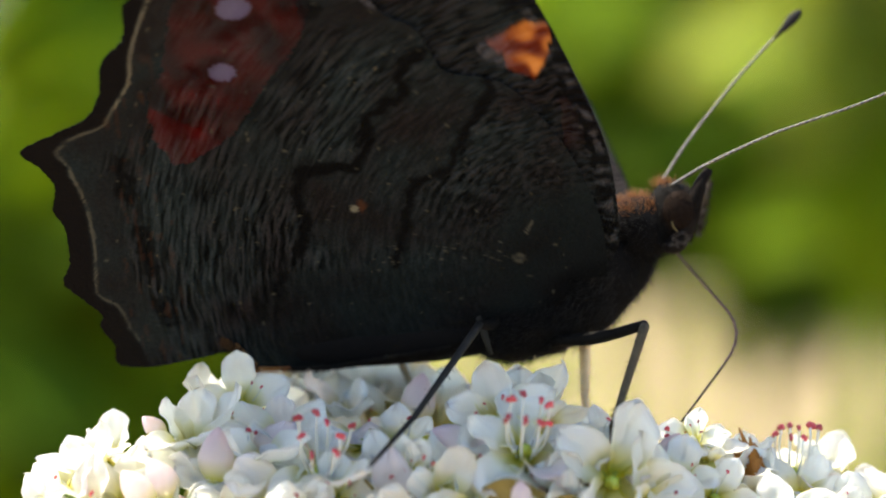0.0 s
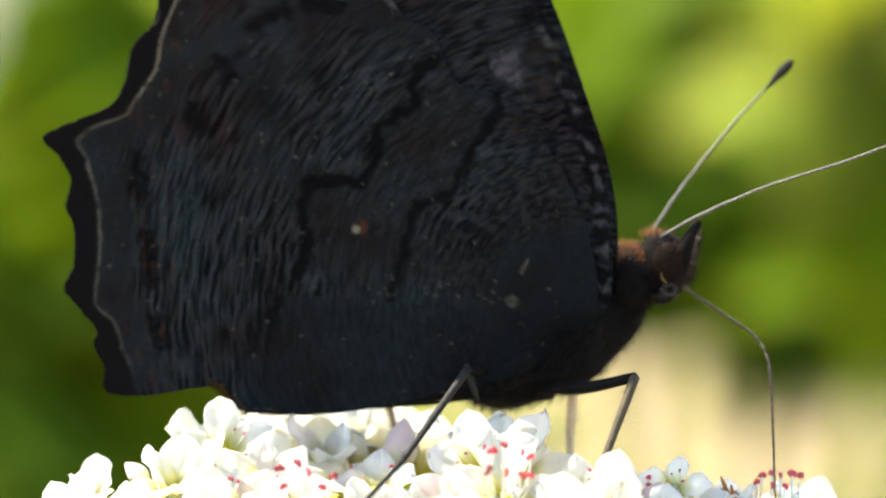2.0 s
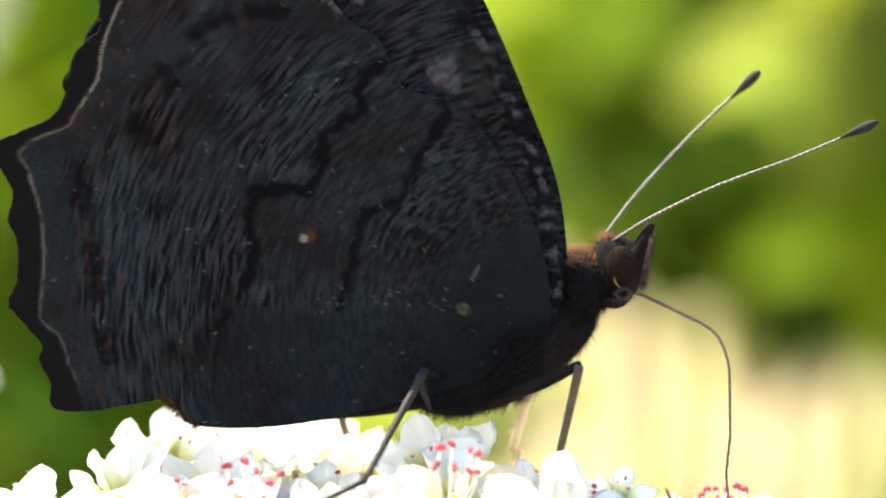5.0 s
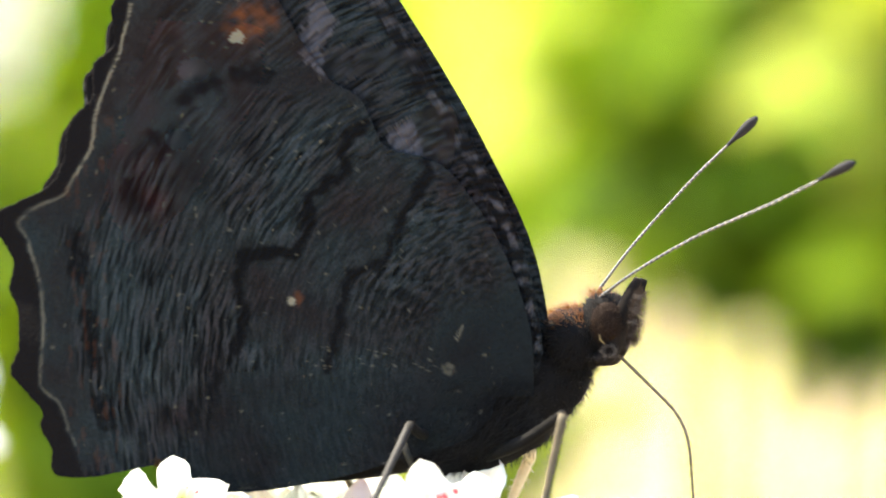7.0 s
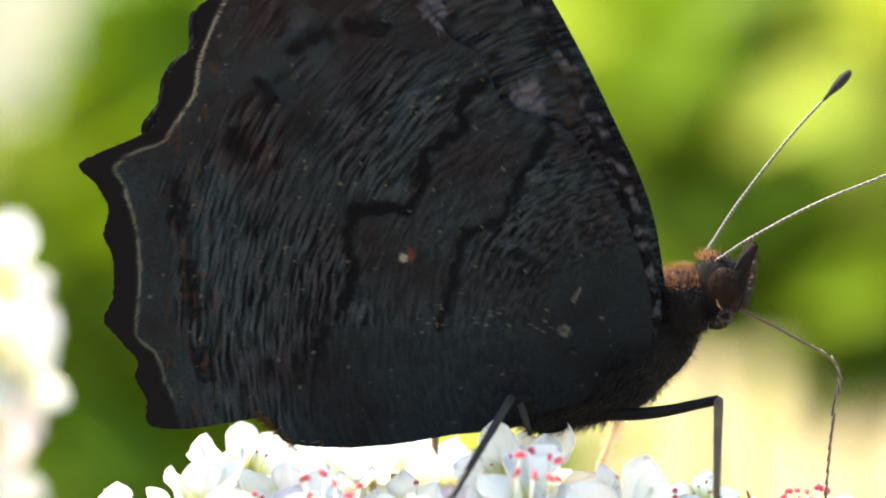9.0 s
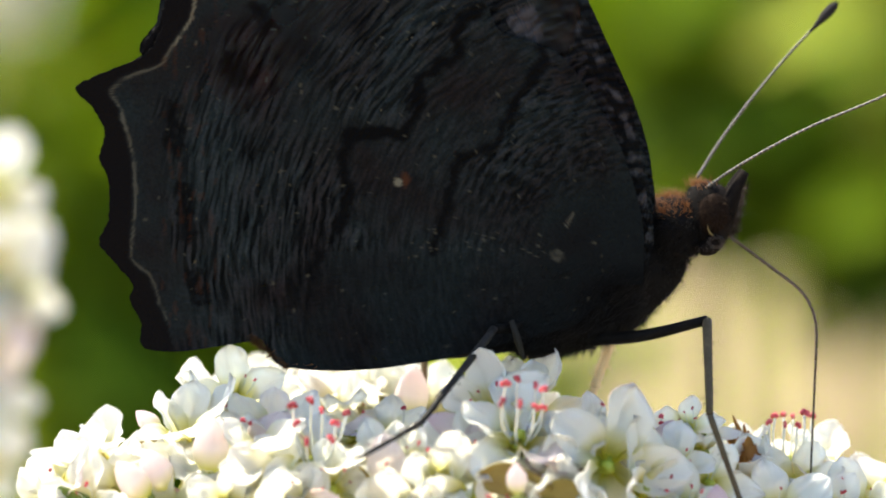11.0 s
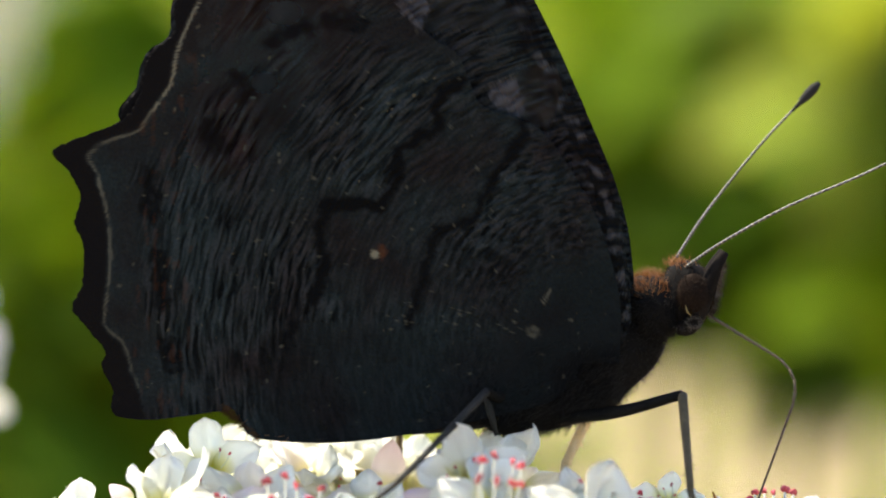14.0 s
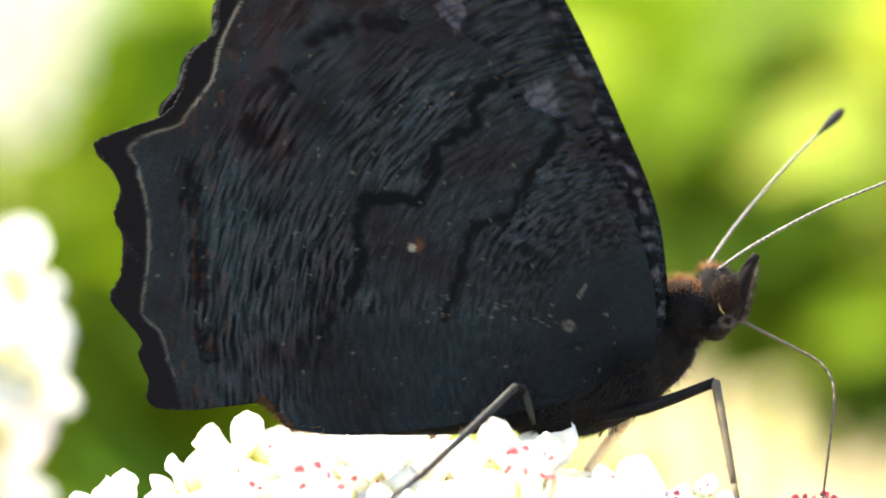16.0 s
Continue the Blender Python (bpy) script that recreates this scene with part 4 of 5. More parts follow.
floret('cup', (-1.2, 8.0, -10.0), (0.25, -0.2, 0.95), 3.36, 12)
floret('cup', (-2.3, 9.0, -10.0), (0, -0.2, 0.95), 3.24, 44)
floret('star', (-3.2, -1.0, -10.5), (-0.1, -0.6, 0.75), 2.64, 20)
floret('star', (-4.8, 0.0, -10.6), (-0.1, -0.5, 0.85), 2.64, 55)
floret('bud', (0.7, -4.0, -10.1), (-0.9, -0.25, 0.4), 1.75, 10)
floret('face', (-1.9, -5.6, -11.5), (-0.15, -0.95, 0.25), 2.22, 18)
floret('star', (-3.3, -4.6, -11.5), (-0.3, -0.9, 0.2), 2.28, 40)
floret('star', (-0.8, -6.2, -12.5), (0.1, -0.9, 0.2), 2.52, 5)
floret('star', (0.6, -5.6, -11.6), (-0.25, -0.75, 0.5), 2.64, 60)
floret('star', (0.7, -6.6, -13.0), (-0.1, -0.9, 0.1), 2.52, 33)
floret('tall', (3.1, -5.6, -10.4), (0.08, -0.62, 0.75), 2.94, 16)
floret('face', (1.9, -3.4, -9.2), (-0.12, -0.8, 0.5), 2.52, 30)
floret('cup', (2.8, 0.0, -9.6), (0.1, -0.35, 0.9), 3.12, 10)
floret('star', (3.7, 1.5, -9.7), (0.25, -0.6, 0.75), 2.76, 40)
floret('face', (7.0, -4.0, -10.2), (0.35, -0.8, 0.45), 2.28, 20)
floret('cup', (6.1, -4.0, -11.1), (-0.2, -0.6, 0.6), 2.28, 50)
floret('star', (7.1, -5.6, -11.6), (0.45, -0.75, -0.05), 3.24, 0)
floret('star', (8.8, -5.0, -12.8), (0.5, -0.7, 0), 2.88, 30)
floret('cup', (5.0, -5.5, -11.8), (0, -0.8, 0.3), 2.28, 20)
floret('bud', (2.9, -8.9, -12.7), (-0.05, -0.35, 0.95), 1.15, 0)
floret('cup', (4.7, -6.2, -13.4), (0.2, -0.9, 0), 2.88, 12)
floret('cup', (2.6, -6.4, -13.7), (-0.1, -0.9, 0), 2.88, 50)
floret('tall', (9.3, -1.0, -11.5), (0, -0.2, 1), 2.10, 20)
floret('bud', (9.8, -1.5, -11.4), (0.4, -0.3, 0.8), 1.50, 0)
floret('face', (11.5, -1.0, -10.2), (-0.25, -0.8, 0.55), 1.92, 12)
floret('cup', (12.2, 0.0, -11.0), (0.2, -0.4, 0.9), 1.92, 40)
floret('star', (10.5, -3.5, -12.1), (0.15, -0.75, 0.5), 2.40, 10)
floret('star', (12.3, -3.0, -12.8), (0.2, -0.7, 0.4), 2.28, 50)
floret('bud', (12.6, -5.0, -14.3), (-0.03, -0.4, 0.95), 1.30, 0)
floret('cup', (14.0, 2.0, -12.3), (-0.1, -0.2, 0.95), 2.64, 24)
floret('cup', (14.7, 1.0, -13.1), (0, -0.4, 0.9), 2.28, 0)
floret('tall', (16.6, 2.0, -12.2), (0.05, -0.25, 1), 2.70, 8)
floret('cup', (18.2, 3.0, -12.4), (0.35, -0.25, 0.9), 2.21, 30)
floret('star', (16.9, 0.0, -13.0), (0.1, -0.6, 0.6), 2.28, 60)
floret('star', (21.1, 1.0, -13.9), (0.2, -0.45, 0.85), 3.48, 20)
floret('star', (19.9, -1.0, -14.3), (-0.1, -0.6, 0.7), 2.64, 50)
floret('star', (15.6, -3.0, -14.3), (0.1, -0.7, 0.5), 2.76, 20)
floret('star', (18.3, -2.0, -14.5), (0.2, -0.6, 0.6), 2.52, 44)
floret('star', (11.0, -4.5, -14.2), (0, -0.8, 0.3), 2.52, 30)
floret('cup', (-16.1, -3.0, -13.2), (-0.2, -0.6, 0.6), 2.64, 20)
floret('star', (-17.7, -4.5, -13.7), (-0.4, -0.8, 0.3), 2.76, 10)
floret('star', (-13.6, -5.2, -13.9), (-0.2, -0.9, 0.2), 2.64, 40)
floret('star', (-10.9, -5.6, -13.6), (0, -0.9, 0.2), 2.52, 0)
floret('star', (-3.3, -6.4, -13.3), (0.1, -0.9, 0.1), 2.64, 20)
floret('star', (-2.0, -6.6, -13.9), (0, -0.95, 0), 2.64, 50)
floret('cup', (-12.9, -2.5, -12.2), (0, -0.5, 0.8), 2.50, 20)
floret('cup', (-14.8, -1.0, -12.0), (-0.1, -0.4, 0.9), 2.30, 50)
floret('star', (-11.5, -4.0, -12.6), (0.1, -0.8, 0.4), 2.20, 10)
# more florets round the back and lower flanks of the dome
for k in range(150):
    a = frnd.uniform(0, 2 * math.pi)
    r = math.sqrt(frnd.uniform(0.05, 1))
    x, y = -1.5 + 16 * r * math.cos(a), (2 + 10 * r * math.sin(a)) if k < 55 else -2 - 5 * r * abs(math.sin(a))
    z = -12.4 - 4.5 * r * r - abs(x + 1) * 0.06 - frnd.uniform(0, 6) * (y < -3)
    if y < -3 and z > -14.0:
        z = -14.0 - frnd.uniform(0, 5)
    if y < -2 and x > 8.5:
        continue
    floret(frnd.choice(("star", "cup", "cup", "star", "cup", "bud")), (x, y, z), (x * 0.04, y * 0.07 - 0.1, 0.75), frnd.uniform(2.1, 3.0) * (0.75 if k % 6 == 0 else 1), frnd.uniform(0, 72))
tube("stem", spline([(-3, 3, -16), (-3, 4, -35), (-1, 10, -120), (4, 20, -300), (6, 30, -470)], 30), [1.0, 1.3, 1.5, 2.0, 2.4], MAT_STALK, flower_head, 12)
withered = []
for dx, dy, tilt, ln in ((0, 0, 0.0, 1.35), (0.18, -0.3, 0.25, 1.1), (-0.2, 0.25, -0.3, 1.15), (0.25, 0.3, 0.45, 0.9)):
    withered.append(blob_data((14.55 + dx, 0.5 + dy, -11.5), (ln, 0.12, 0.34), 16, 12, 0.9, axis=(-0.36 + tilt * 0.5, 0.1 * tilt, 0.9), seed=4 + tilt * 9))
v, f = [], []
for wv, wf in withered:
    f += [tuple(len(v) + i for i in q) for q in wf]
    v += wv
finish("withered_floret", v, f, MAT_DRY, flower_head, "rust-brown withered floret")


def bract(points, width, mat, rim, parent, label):
    """A leaf blade along a bent midrib with a thickened rim."""
    line = spline(points, 14)
    verts, faces, al = [], [], []
    for side in (0, 1):
        for i, p in enumerate(line):
            u = i / 13
            w = width * math.sin(math.pi * (0.08 + 0.92 * u)) ** 0.7 if u < 1 else 0.02
            for k in range(7):
                s = k / 3 - 1
                verts.append((p.x, p.y - 0.2 * w * s, p.z + s * w * 0.5 - 0.12 * w * s * s + (0 if side == 0 else 0.0)))
                verts[-1] = (verts[-1][0], verts[-1][1] + (0.08 if side else 0), verts[-1][2])
                al.append(u)
    n = 14 * 7
    for side in (0, 1):
        for i in range(13):
            for k in range(6):
                a = side * n + i * 7 + k
                q = (a, a + 1, a + 8, a + 7)
                faces.append(q if side == 0 else q[::-1])
    ob = finish("bract", verts, faces, mat, parent, label, attrs={"along": al})
    top = [Vector(verts[i * 7 + 6]) for i in range(14)]
    tube("rim", top, 0.085, rim, ob, 6)
    return ob


for pts, width in (([(1.1, -7.8, -12.0), (2.6, -8.4, -11.9), (4.6, -7.8, -12.6)], 1.6), ([(4.0, -7.4, -13.0), (5.1, -7.8, -12.5), (6.4, -7.4, -13.0)], 1.1),
                   ([(-4.9, -5.6, -11.7), (-4.4, -5.9, -12.1), (-3.7, -5.6, -12.9)], 1.1), ([(-3.9, -6.4, -12.8), (-2.5, -6.7, -12.6), (-1.5, -6.4, -13.8)], 1.3),
                   ([(-13.6, -5.4, -13.3), (-12.2, -5.7, -13.4), (-10.6, -5.4, -13.5)], 0.8), ([(-3.7, 4.0, -8.6), (-3.1, 3.8, -9.0), (-2.3, 4.0, -9.5)], 0.9),
                   ([(5.7, -5.4, -11.8), (6.3, -5.6, -12.2), (6.6, -5.4, -12.9)], 0.8), ([(-15.6, 0.0, -10.5), (-15.1, -0.2, -9.9), (-14.6, 0.0, -10.5)], 0.8)):
    bract(pts, width, MAT_SHEATH, MAT_SHEATH, flower_head, "brown-green papery sheath")
for pts in ([(-19.3, -4.4, -12.6), (-18.3, -4.6, -13.1), (-17.1, -4.4, -13.4)], [(-11.5, -5.6, -14.6), (-10.2, -6.4, -14.4), (-8.6, -5.8, -15.4)]):
    bract(pts, 1.2, MAT_BRACT, MAT_BRACT, flower_head, "small green bract")
bract([(9.0, -5.0, -14.8), (10.9, -5.4, -14.3), (12.6, -5.0, -14.2)], 1.9, MAT_BRACT, MAT_RED_EDGE, flower_head, "green bract with a red rim")
bract([(15.4, -3.5, -14.6), (17.8, -4.0, -14.4), (20.6, -3.5, -15.6)], 2.2, MAT_BRACT, MAT_RED_EDGE, flower_head, "green bract with a red rim")

# ---- background: ground, plants ----
def ground_height(x, y):
    return 0.03 * noise.noise(Vector((x * 0.7, y * 0.7, 0)))


gv, gf = [], []
steps = [-400, -120, -40, -15, -6, -3, -1.5, -0.8, -0.4, 0, 0.4, 0.8, 1.5, 3, 6, 15, 40, 120, 400]
fine = sorted(set(steps + [k * 0.25 for k in range(-12, 25)]))
for y in fine:
    for x in fine:
        gv.append((x / MM, y / MM, ground_height(x, y) / MM if abs(x) < 40 and abs(y) < 40 else 0))
c = len(fine)
for i in range(c - 1):
    for k in range(c - 1):
        gf.append((i * c + k, i * c + k + 1, (i + 1) * c + k + 1, (i + 1) * c + k))
tagged(finish("ground", gv, gf, MAT_SOIL), "dry tan soil of a field margin", "ground", kind="structure")


def leaf_mesh(name, mat, seed):
    """A heart-shaped blade 1 mm long before scaling, folded on its midrib, with a short stalk."""
    vs, fs = [], []
    nu, nv = 10, 8
    for side in (0, 1):
        for i in range(nu + 1):
            u = i / nu
            w = 0.95 * (u + 0.04) ** 0.42 * (1 - u) ** 0.72
            for k in range(nv + 1):
                s = k / nv * 2 - 1
                vs.append((u - 0.16 * abs(s) * (1 - u), s * w * 0.62, 0.10 * abs(s) - 0.22 * u * u + 0.05 * noise.noise(Vector((u * 4, s * 3, seed))) - (0.012 if side else 0)))
    n = (nu + 1) * (nv + 1)
    for side in (0, 1):
        for i in range(nu):
            for k in range(nv):
                a = side * n + i * (nv + 1) + k
                q = (a, a + 1, a + nv + 2, a + nv + 1)
                fs.append(q if side == 0 else q[::-1])
    tv, tf, _ = tube_data([(-0.5, 0, -0.12), (-0.2, 0, -0.03), (0.02, 0, 0)], 0.018, 5)
    o = len(vs)
    vs += [tuple(p) for p in tv]
    fs += [tuple(o + i for i in q) for q in tf]
    ob = finish(name, vs, fs, mat)
    me = ob.data
    bpy.data.objects.remove(ob)
    return me


LEAVES = {k: [leaf_mesh("leaf", m, s) for s in (1.0, 5.0)] for k, m in (("mid", MAT_LEAF), ("pale", MAT_LEAF_PALE), ("dark", MAT_LEAF_SHADED))}
brnd = random.Random(23)


def behind(u, v, depth):
    """A place in mm in the subject's frame: u, v across and up from the view's middle in tenths of the view's half width, at a depth."""
    k = (DIST + depth) / DIST * 2.178
    return Vector((u * k, depth, v * k))


def leafy_plant(top, tone, count, size, spread, label):
    """A field weed: a stem from the ground, leaves round its top. Top in mm, subject's frame."""
    at = RIG @ (Vector(top) * MM)
    foot = Vector((at.x + brnd.uniform(-0.05, 0.05), at.y + brnd.uniform(0.0, 0.08), 0))
    foot.z = ground_height(foot.x, foot.y) - 0.01
    ob = thing("weed_plant", Matrix.Translation(foot), label, "plant", "field weeds")
    rel = (at - foot) / MM
    line = spline([(0, 0, 0), rel * 0.5 + Vector((brnd.uniform(-15, 15), brnd.uniform(-15, 15), 0)), rel, rel + Vector((0, 0, spread))], 14)
    tube("stem", line, [1.4, 1.1, 0.8, 0.5], MAT_LEAF, ob, 7)
    for k in range(count):
        d = Vector((brnd.gauss(0, 1), brnd.gauss(0, 0.6), brnd.gauss(0, 1))).normalized() * spread * brnd.uniform(0.1, 1.0)
        s = size * brnd.uniform(0.7, 1.25)
        face = Matrix.Translation((rel + d) * MM) @ Euler((brnd.uniform(-0.9, 0.9), brnd.uniform(-0.7, 0.9), brnd.uniform(0, 6.28))).to_matrix().to_4x4()
        child("leaf", brnd.choice(LEAVES[tone]), ob, face @ Matrix.Scale(s, 4))
    return ob


# bright sunlit crowns, the dark diagonal gap with shade in leaf colour, lower growth
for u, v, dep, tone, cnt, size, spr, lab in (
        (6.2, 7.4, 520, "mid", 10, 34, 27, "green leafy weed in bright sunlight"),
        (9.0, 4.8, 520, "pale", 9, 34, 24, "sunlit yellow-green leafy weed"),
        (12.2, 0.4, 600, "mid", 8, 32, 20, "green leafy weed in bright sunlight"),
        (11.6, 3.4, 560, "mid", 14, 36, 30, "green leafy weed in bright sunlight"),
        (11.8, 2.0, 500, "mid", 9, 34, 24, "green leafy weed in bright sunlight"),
        (5.8, 1.9, 490, "dark", 12, 24, 11, "weed with leaves coloured dark green for half shade"),
        (7.2, 1.1, 470, "dark", 13, 24, 12, "weed with leaves coloured dark green for half shade"),
        (8.3, 0.2, 480, "dark", 12, 24, 11, "weed with leaves coloured dark green for half shade"),
        (9.2, -0.5, 510, "dark", 9, 24, 11, "weed with leaves coloured dark green for half shade"),
        (4.5, 3.2, 500, "dark", 9, 26, 13, "weed with leaves coloured dark green for half shade"),
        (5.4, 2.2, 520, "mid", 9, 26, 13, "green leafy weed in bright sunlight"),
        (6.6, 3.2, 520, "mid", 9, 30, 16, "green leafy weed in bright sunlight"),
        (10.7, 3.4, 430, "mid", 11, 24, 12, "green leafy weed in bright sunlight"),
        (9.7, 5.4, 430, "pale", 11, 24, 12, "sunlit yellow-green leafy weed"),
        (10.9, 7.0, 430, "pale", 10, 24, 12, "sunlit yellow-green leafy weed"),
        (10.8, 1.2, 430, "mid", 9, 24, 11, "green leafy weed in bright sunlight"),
        (5.2, 2.9, 580, "dark", 11, 36, 26, "weed with leaves coloured dark green for half shade"),
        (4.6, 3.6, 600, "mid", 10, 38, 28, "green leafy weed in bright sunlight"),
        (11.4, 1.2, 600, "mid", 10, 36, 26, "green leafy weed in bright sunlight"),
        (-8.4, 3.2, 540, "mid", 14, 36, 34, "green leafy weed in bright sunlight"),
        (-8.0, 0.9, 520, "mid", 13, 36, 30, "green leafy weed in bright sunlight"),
        (-8.6, -1.6, 500, "dark", 13, 36, 30, "weed with leaves coloured dark green for half shade"),
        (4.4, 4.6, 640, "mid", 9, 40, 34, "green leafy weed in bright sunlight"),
        (8.0, 0.9, 540, "dark", 9, 26, 14, "weed with leaves coloured dark green for half shade"),
        (10.2, 0.2, 560, "dark", 9, 26, 14, "weed with leaves coloured dark green for half shade"),
        (6.6, 2.0, 600, "dark", 10, 36, 28, "weed with leaves coloured dark green for half shade"),
        (9.8, -0.4, 560, "dark", 7, 26, 13, "weed with leaves coloured dark green for half shade"),
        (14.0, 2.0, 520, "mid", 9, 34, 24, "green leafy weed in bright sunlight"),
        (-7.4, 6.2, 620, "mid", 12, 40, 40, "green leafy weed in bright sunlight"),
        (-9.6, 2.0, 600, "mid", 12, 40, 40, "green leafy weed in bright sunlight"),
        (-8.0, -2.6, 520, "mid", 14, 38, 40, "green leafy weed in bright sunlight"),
        (-9.8, -0.6, 560, "dark", 9, 34, 26, "weed with leaves coloured dark green for half shade"),
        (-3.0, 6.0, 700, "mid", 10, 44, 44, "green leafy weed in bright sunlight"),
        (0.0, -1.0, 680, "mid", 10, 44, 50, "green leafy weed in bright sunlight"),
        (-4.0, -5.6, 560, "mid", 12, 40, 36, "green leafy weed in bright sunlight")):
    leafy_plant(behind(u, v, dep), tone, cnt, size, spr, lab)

# more weeds farther off
for k in range(26):
    x, y = brnd.uniform(-1.2, 1.2), brnd.uniform(1.9, 4.2)
    top = RIG.inverted() @ Vector((x, y, brnd.uniform(0.18, 0.42)))
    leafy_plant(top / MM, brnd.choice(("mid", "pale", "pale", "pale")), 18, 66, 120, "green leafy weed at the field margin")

leafy_plant(behind(-6.8, 6.0, 600), "mid", 12, 38, 30, "green leafy weed in bright sunlight")


def grass(name, mat, count, seed):
    """Low field grass beyond the flower, with a bare tan strip left open."""
    r = random.Random(seed)
    vs, fs = [], []
    while len(fs) < count * 3:
        if r.random() < 0.68:
            x, y = r.gauss(0.1, 0.9), 0.75 + 3.9 * r.random() ** 0.8
        else:
            x, y = r.gauss(0, 3.0), r.gauss(1.5, 3.0)
            if abs(x) < 0.5 and -0.6 < y < 0.8:
                continue
        bare = abs(x - 0.085 * y) < 0.075 * y and y < 3.0
        if bare and r.random() > 0.06:
            continue
        h, w, a = r.uniform(60, 150), r.uniform(3, 6), r.uniform(0, 6.28)
        lean = Vector((r.gauss(0, 0.35), r.gauss(0, 0.35), 1)).normalized() * h
        b, side = Vector((x / MM, y / MM, ground_height(x, y) / MM - 5)), Vector((math.cos(a), math.sin(a), 0)) * w
        droop = Vector((lean.x, lean.y, 0)) * 0.8
        o = len(vs)
        vs += [b - side, b + side, b + lean * 0.55 - side * 0.8, b + lean * 0.55 + side * 0.8, b + lean * 0.85 + droop - side * 0.4, b + lean * 0.85 + droop + side * 0.4, b + lean + droop * 1.8]
        fs += [(o, o + 1, o + 3, o + 2), (o + 2, o + 3, o + 5, o + 4), (o + 4, o + 5, o + 6)]
    return tagged(finish(name, vs, fs, mat), "green field grass in bright sunlight", "grass", kind="stuff")


grass("grass", MAT_LEAF, 13000, 31)
grass("grass", MAT_LEAF_PALE, 7500, 32)


# white flower cluster near the view's edge, swaying
def small_head(m, count, radius, label, seed):
    ob = thing("buckwheat_flower_cluster", m, label, "flower", "buckwheat flowers")
    r = random.Random(seed)
    for k in range(count):
        a, far = k * 2.39996, math.sqrt((k + 0.5) / count)
        d = Vector((math.cos(a) * far, r.uniform(-1, 1), math.sin(a) * far))
        taper = 1.0 - 0.38 * (1 - d.z)
        p = Vector((d.x * radius[0] * taper, d.y * radius[1] * taper, d.z * radius[2]))
        floret("star", p, (d.x * 0.5, -1, 0.3 + d.z * 0.3), r.uniform(3.6, 4.6) * (0.82 + 0.18 * d.z), r.uniform(0, 72), ob, stalk=False)
    tube("stem", spline([(0, 0, 0), (-2, 2, -radius[2] * 1.2), (-38, 10, -130), (-90, 30, -420)], 16), [0.5, 0.6, 0.7, 0.9], MAT_STALK, ob, 8)
    return ob


side_cluster = small_head(RIG @ Matrix.Translation(Vector((-34, 60, -4)) * MM), 13, (5.2, 0.6, 10.0), "white buckwheat cluster out of focus behind the wing", 3)
for u, v, dep in ((-10.9, 6.6, 380), (-9.4, 10.4, 420)):
    small_head(RIG @ Matrix.Translation(behind(u, v, dep) * MM), 34, (15, 4, 15), "pale buckwheat cluster far behind", 8)

# ---- what moves ----
FLOWER_ROWS = [
    (0, 1.14, -0.02, 0.08, 1.75, 0.54, -0.55),
    (0.5, 0.95, -0.08, 0.04, 2.40, 0.47, -0.55),
    (1, 1.37, -0.06, 0.27, 2.50, 0.57, -0.76),
    (1.5, 0.83, 0.04, 0.19, 3.51, 0.44, -0.60),
    (2, 1.02, -0.04, 0.34, 3.34, 0.34, -0.55),
    (2.5, 0.44, 0.07, 0.08, 2.13, 0.72, -0.23),
    (3, 0.62, 0.09, 0.29, 1.66, 0.84, -0.06),
    (3.5, 0.55, 0.04, 0.32, 1.19, 0.84, -0.33),
    (6, -1.33, 0.19, -1.72, -3.40, 0.22, 1.96),
    (6.5, 0.99, -0.06, -0.88, -2.76, 0.27, -1.76),
    (7, -0.82, -0.06, -1.03, -1.31, -0.23, -0.73),
    (7.5, 0.29, -0.12, -0.49, -2.16, -0.41, -0.19),
    (8, 0.25, -0.06, 0.27, -1.77, -0.55, 0.52),
    (10.5, -1.35, -0.02, -0.54, -1.82, -0.49, 1.66),
    (11, -0.99, -0.03, -0.12, -0.58, -0.59, 1.10),
    (11.5, -0.58, -0.03, 0.02, -0.57, -0.40, 0.92),
    (12, -0.38, 0.02, 0.13, -0.64, -0.37, 0.97),
    (12.5, -0.33, 0.03, 0.40, 0.61, -0.33, 0.56),
    (13, -0.80, 0.22, 0.33, -1.77, -0.45, 2.02),
    (13.5, -0.37, -0.04, 0.29, -0.56, -0.58, 0.87),
    (14, -0.11, -0.06, 0.43, 0.22, -0.45, 0.30),
    (14.5, -0.97, -0.01, 0.17, 0.24, -0.56, 0.92),
    (15, -0.35, 0.01, 0.00, -0.08, -0.14, 0.08),
    (15.5, -0.26, -0.05, 0.05, -0.52, 0.07, -0.64),
    (16, -0.70, -0.12, 0.46, -1.71, 0.37, -2.28),
]
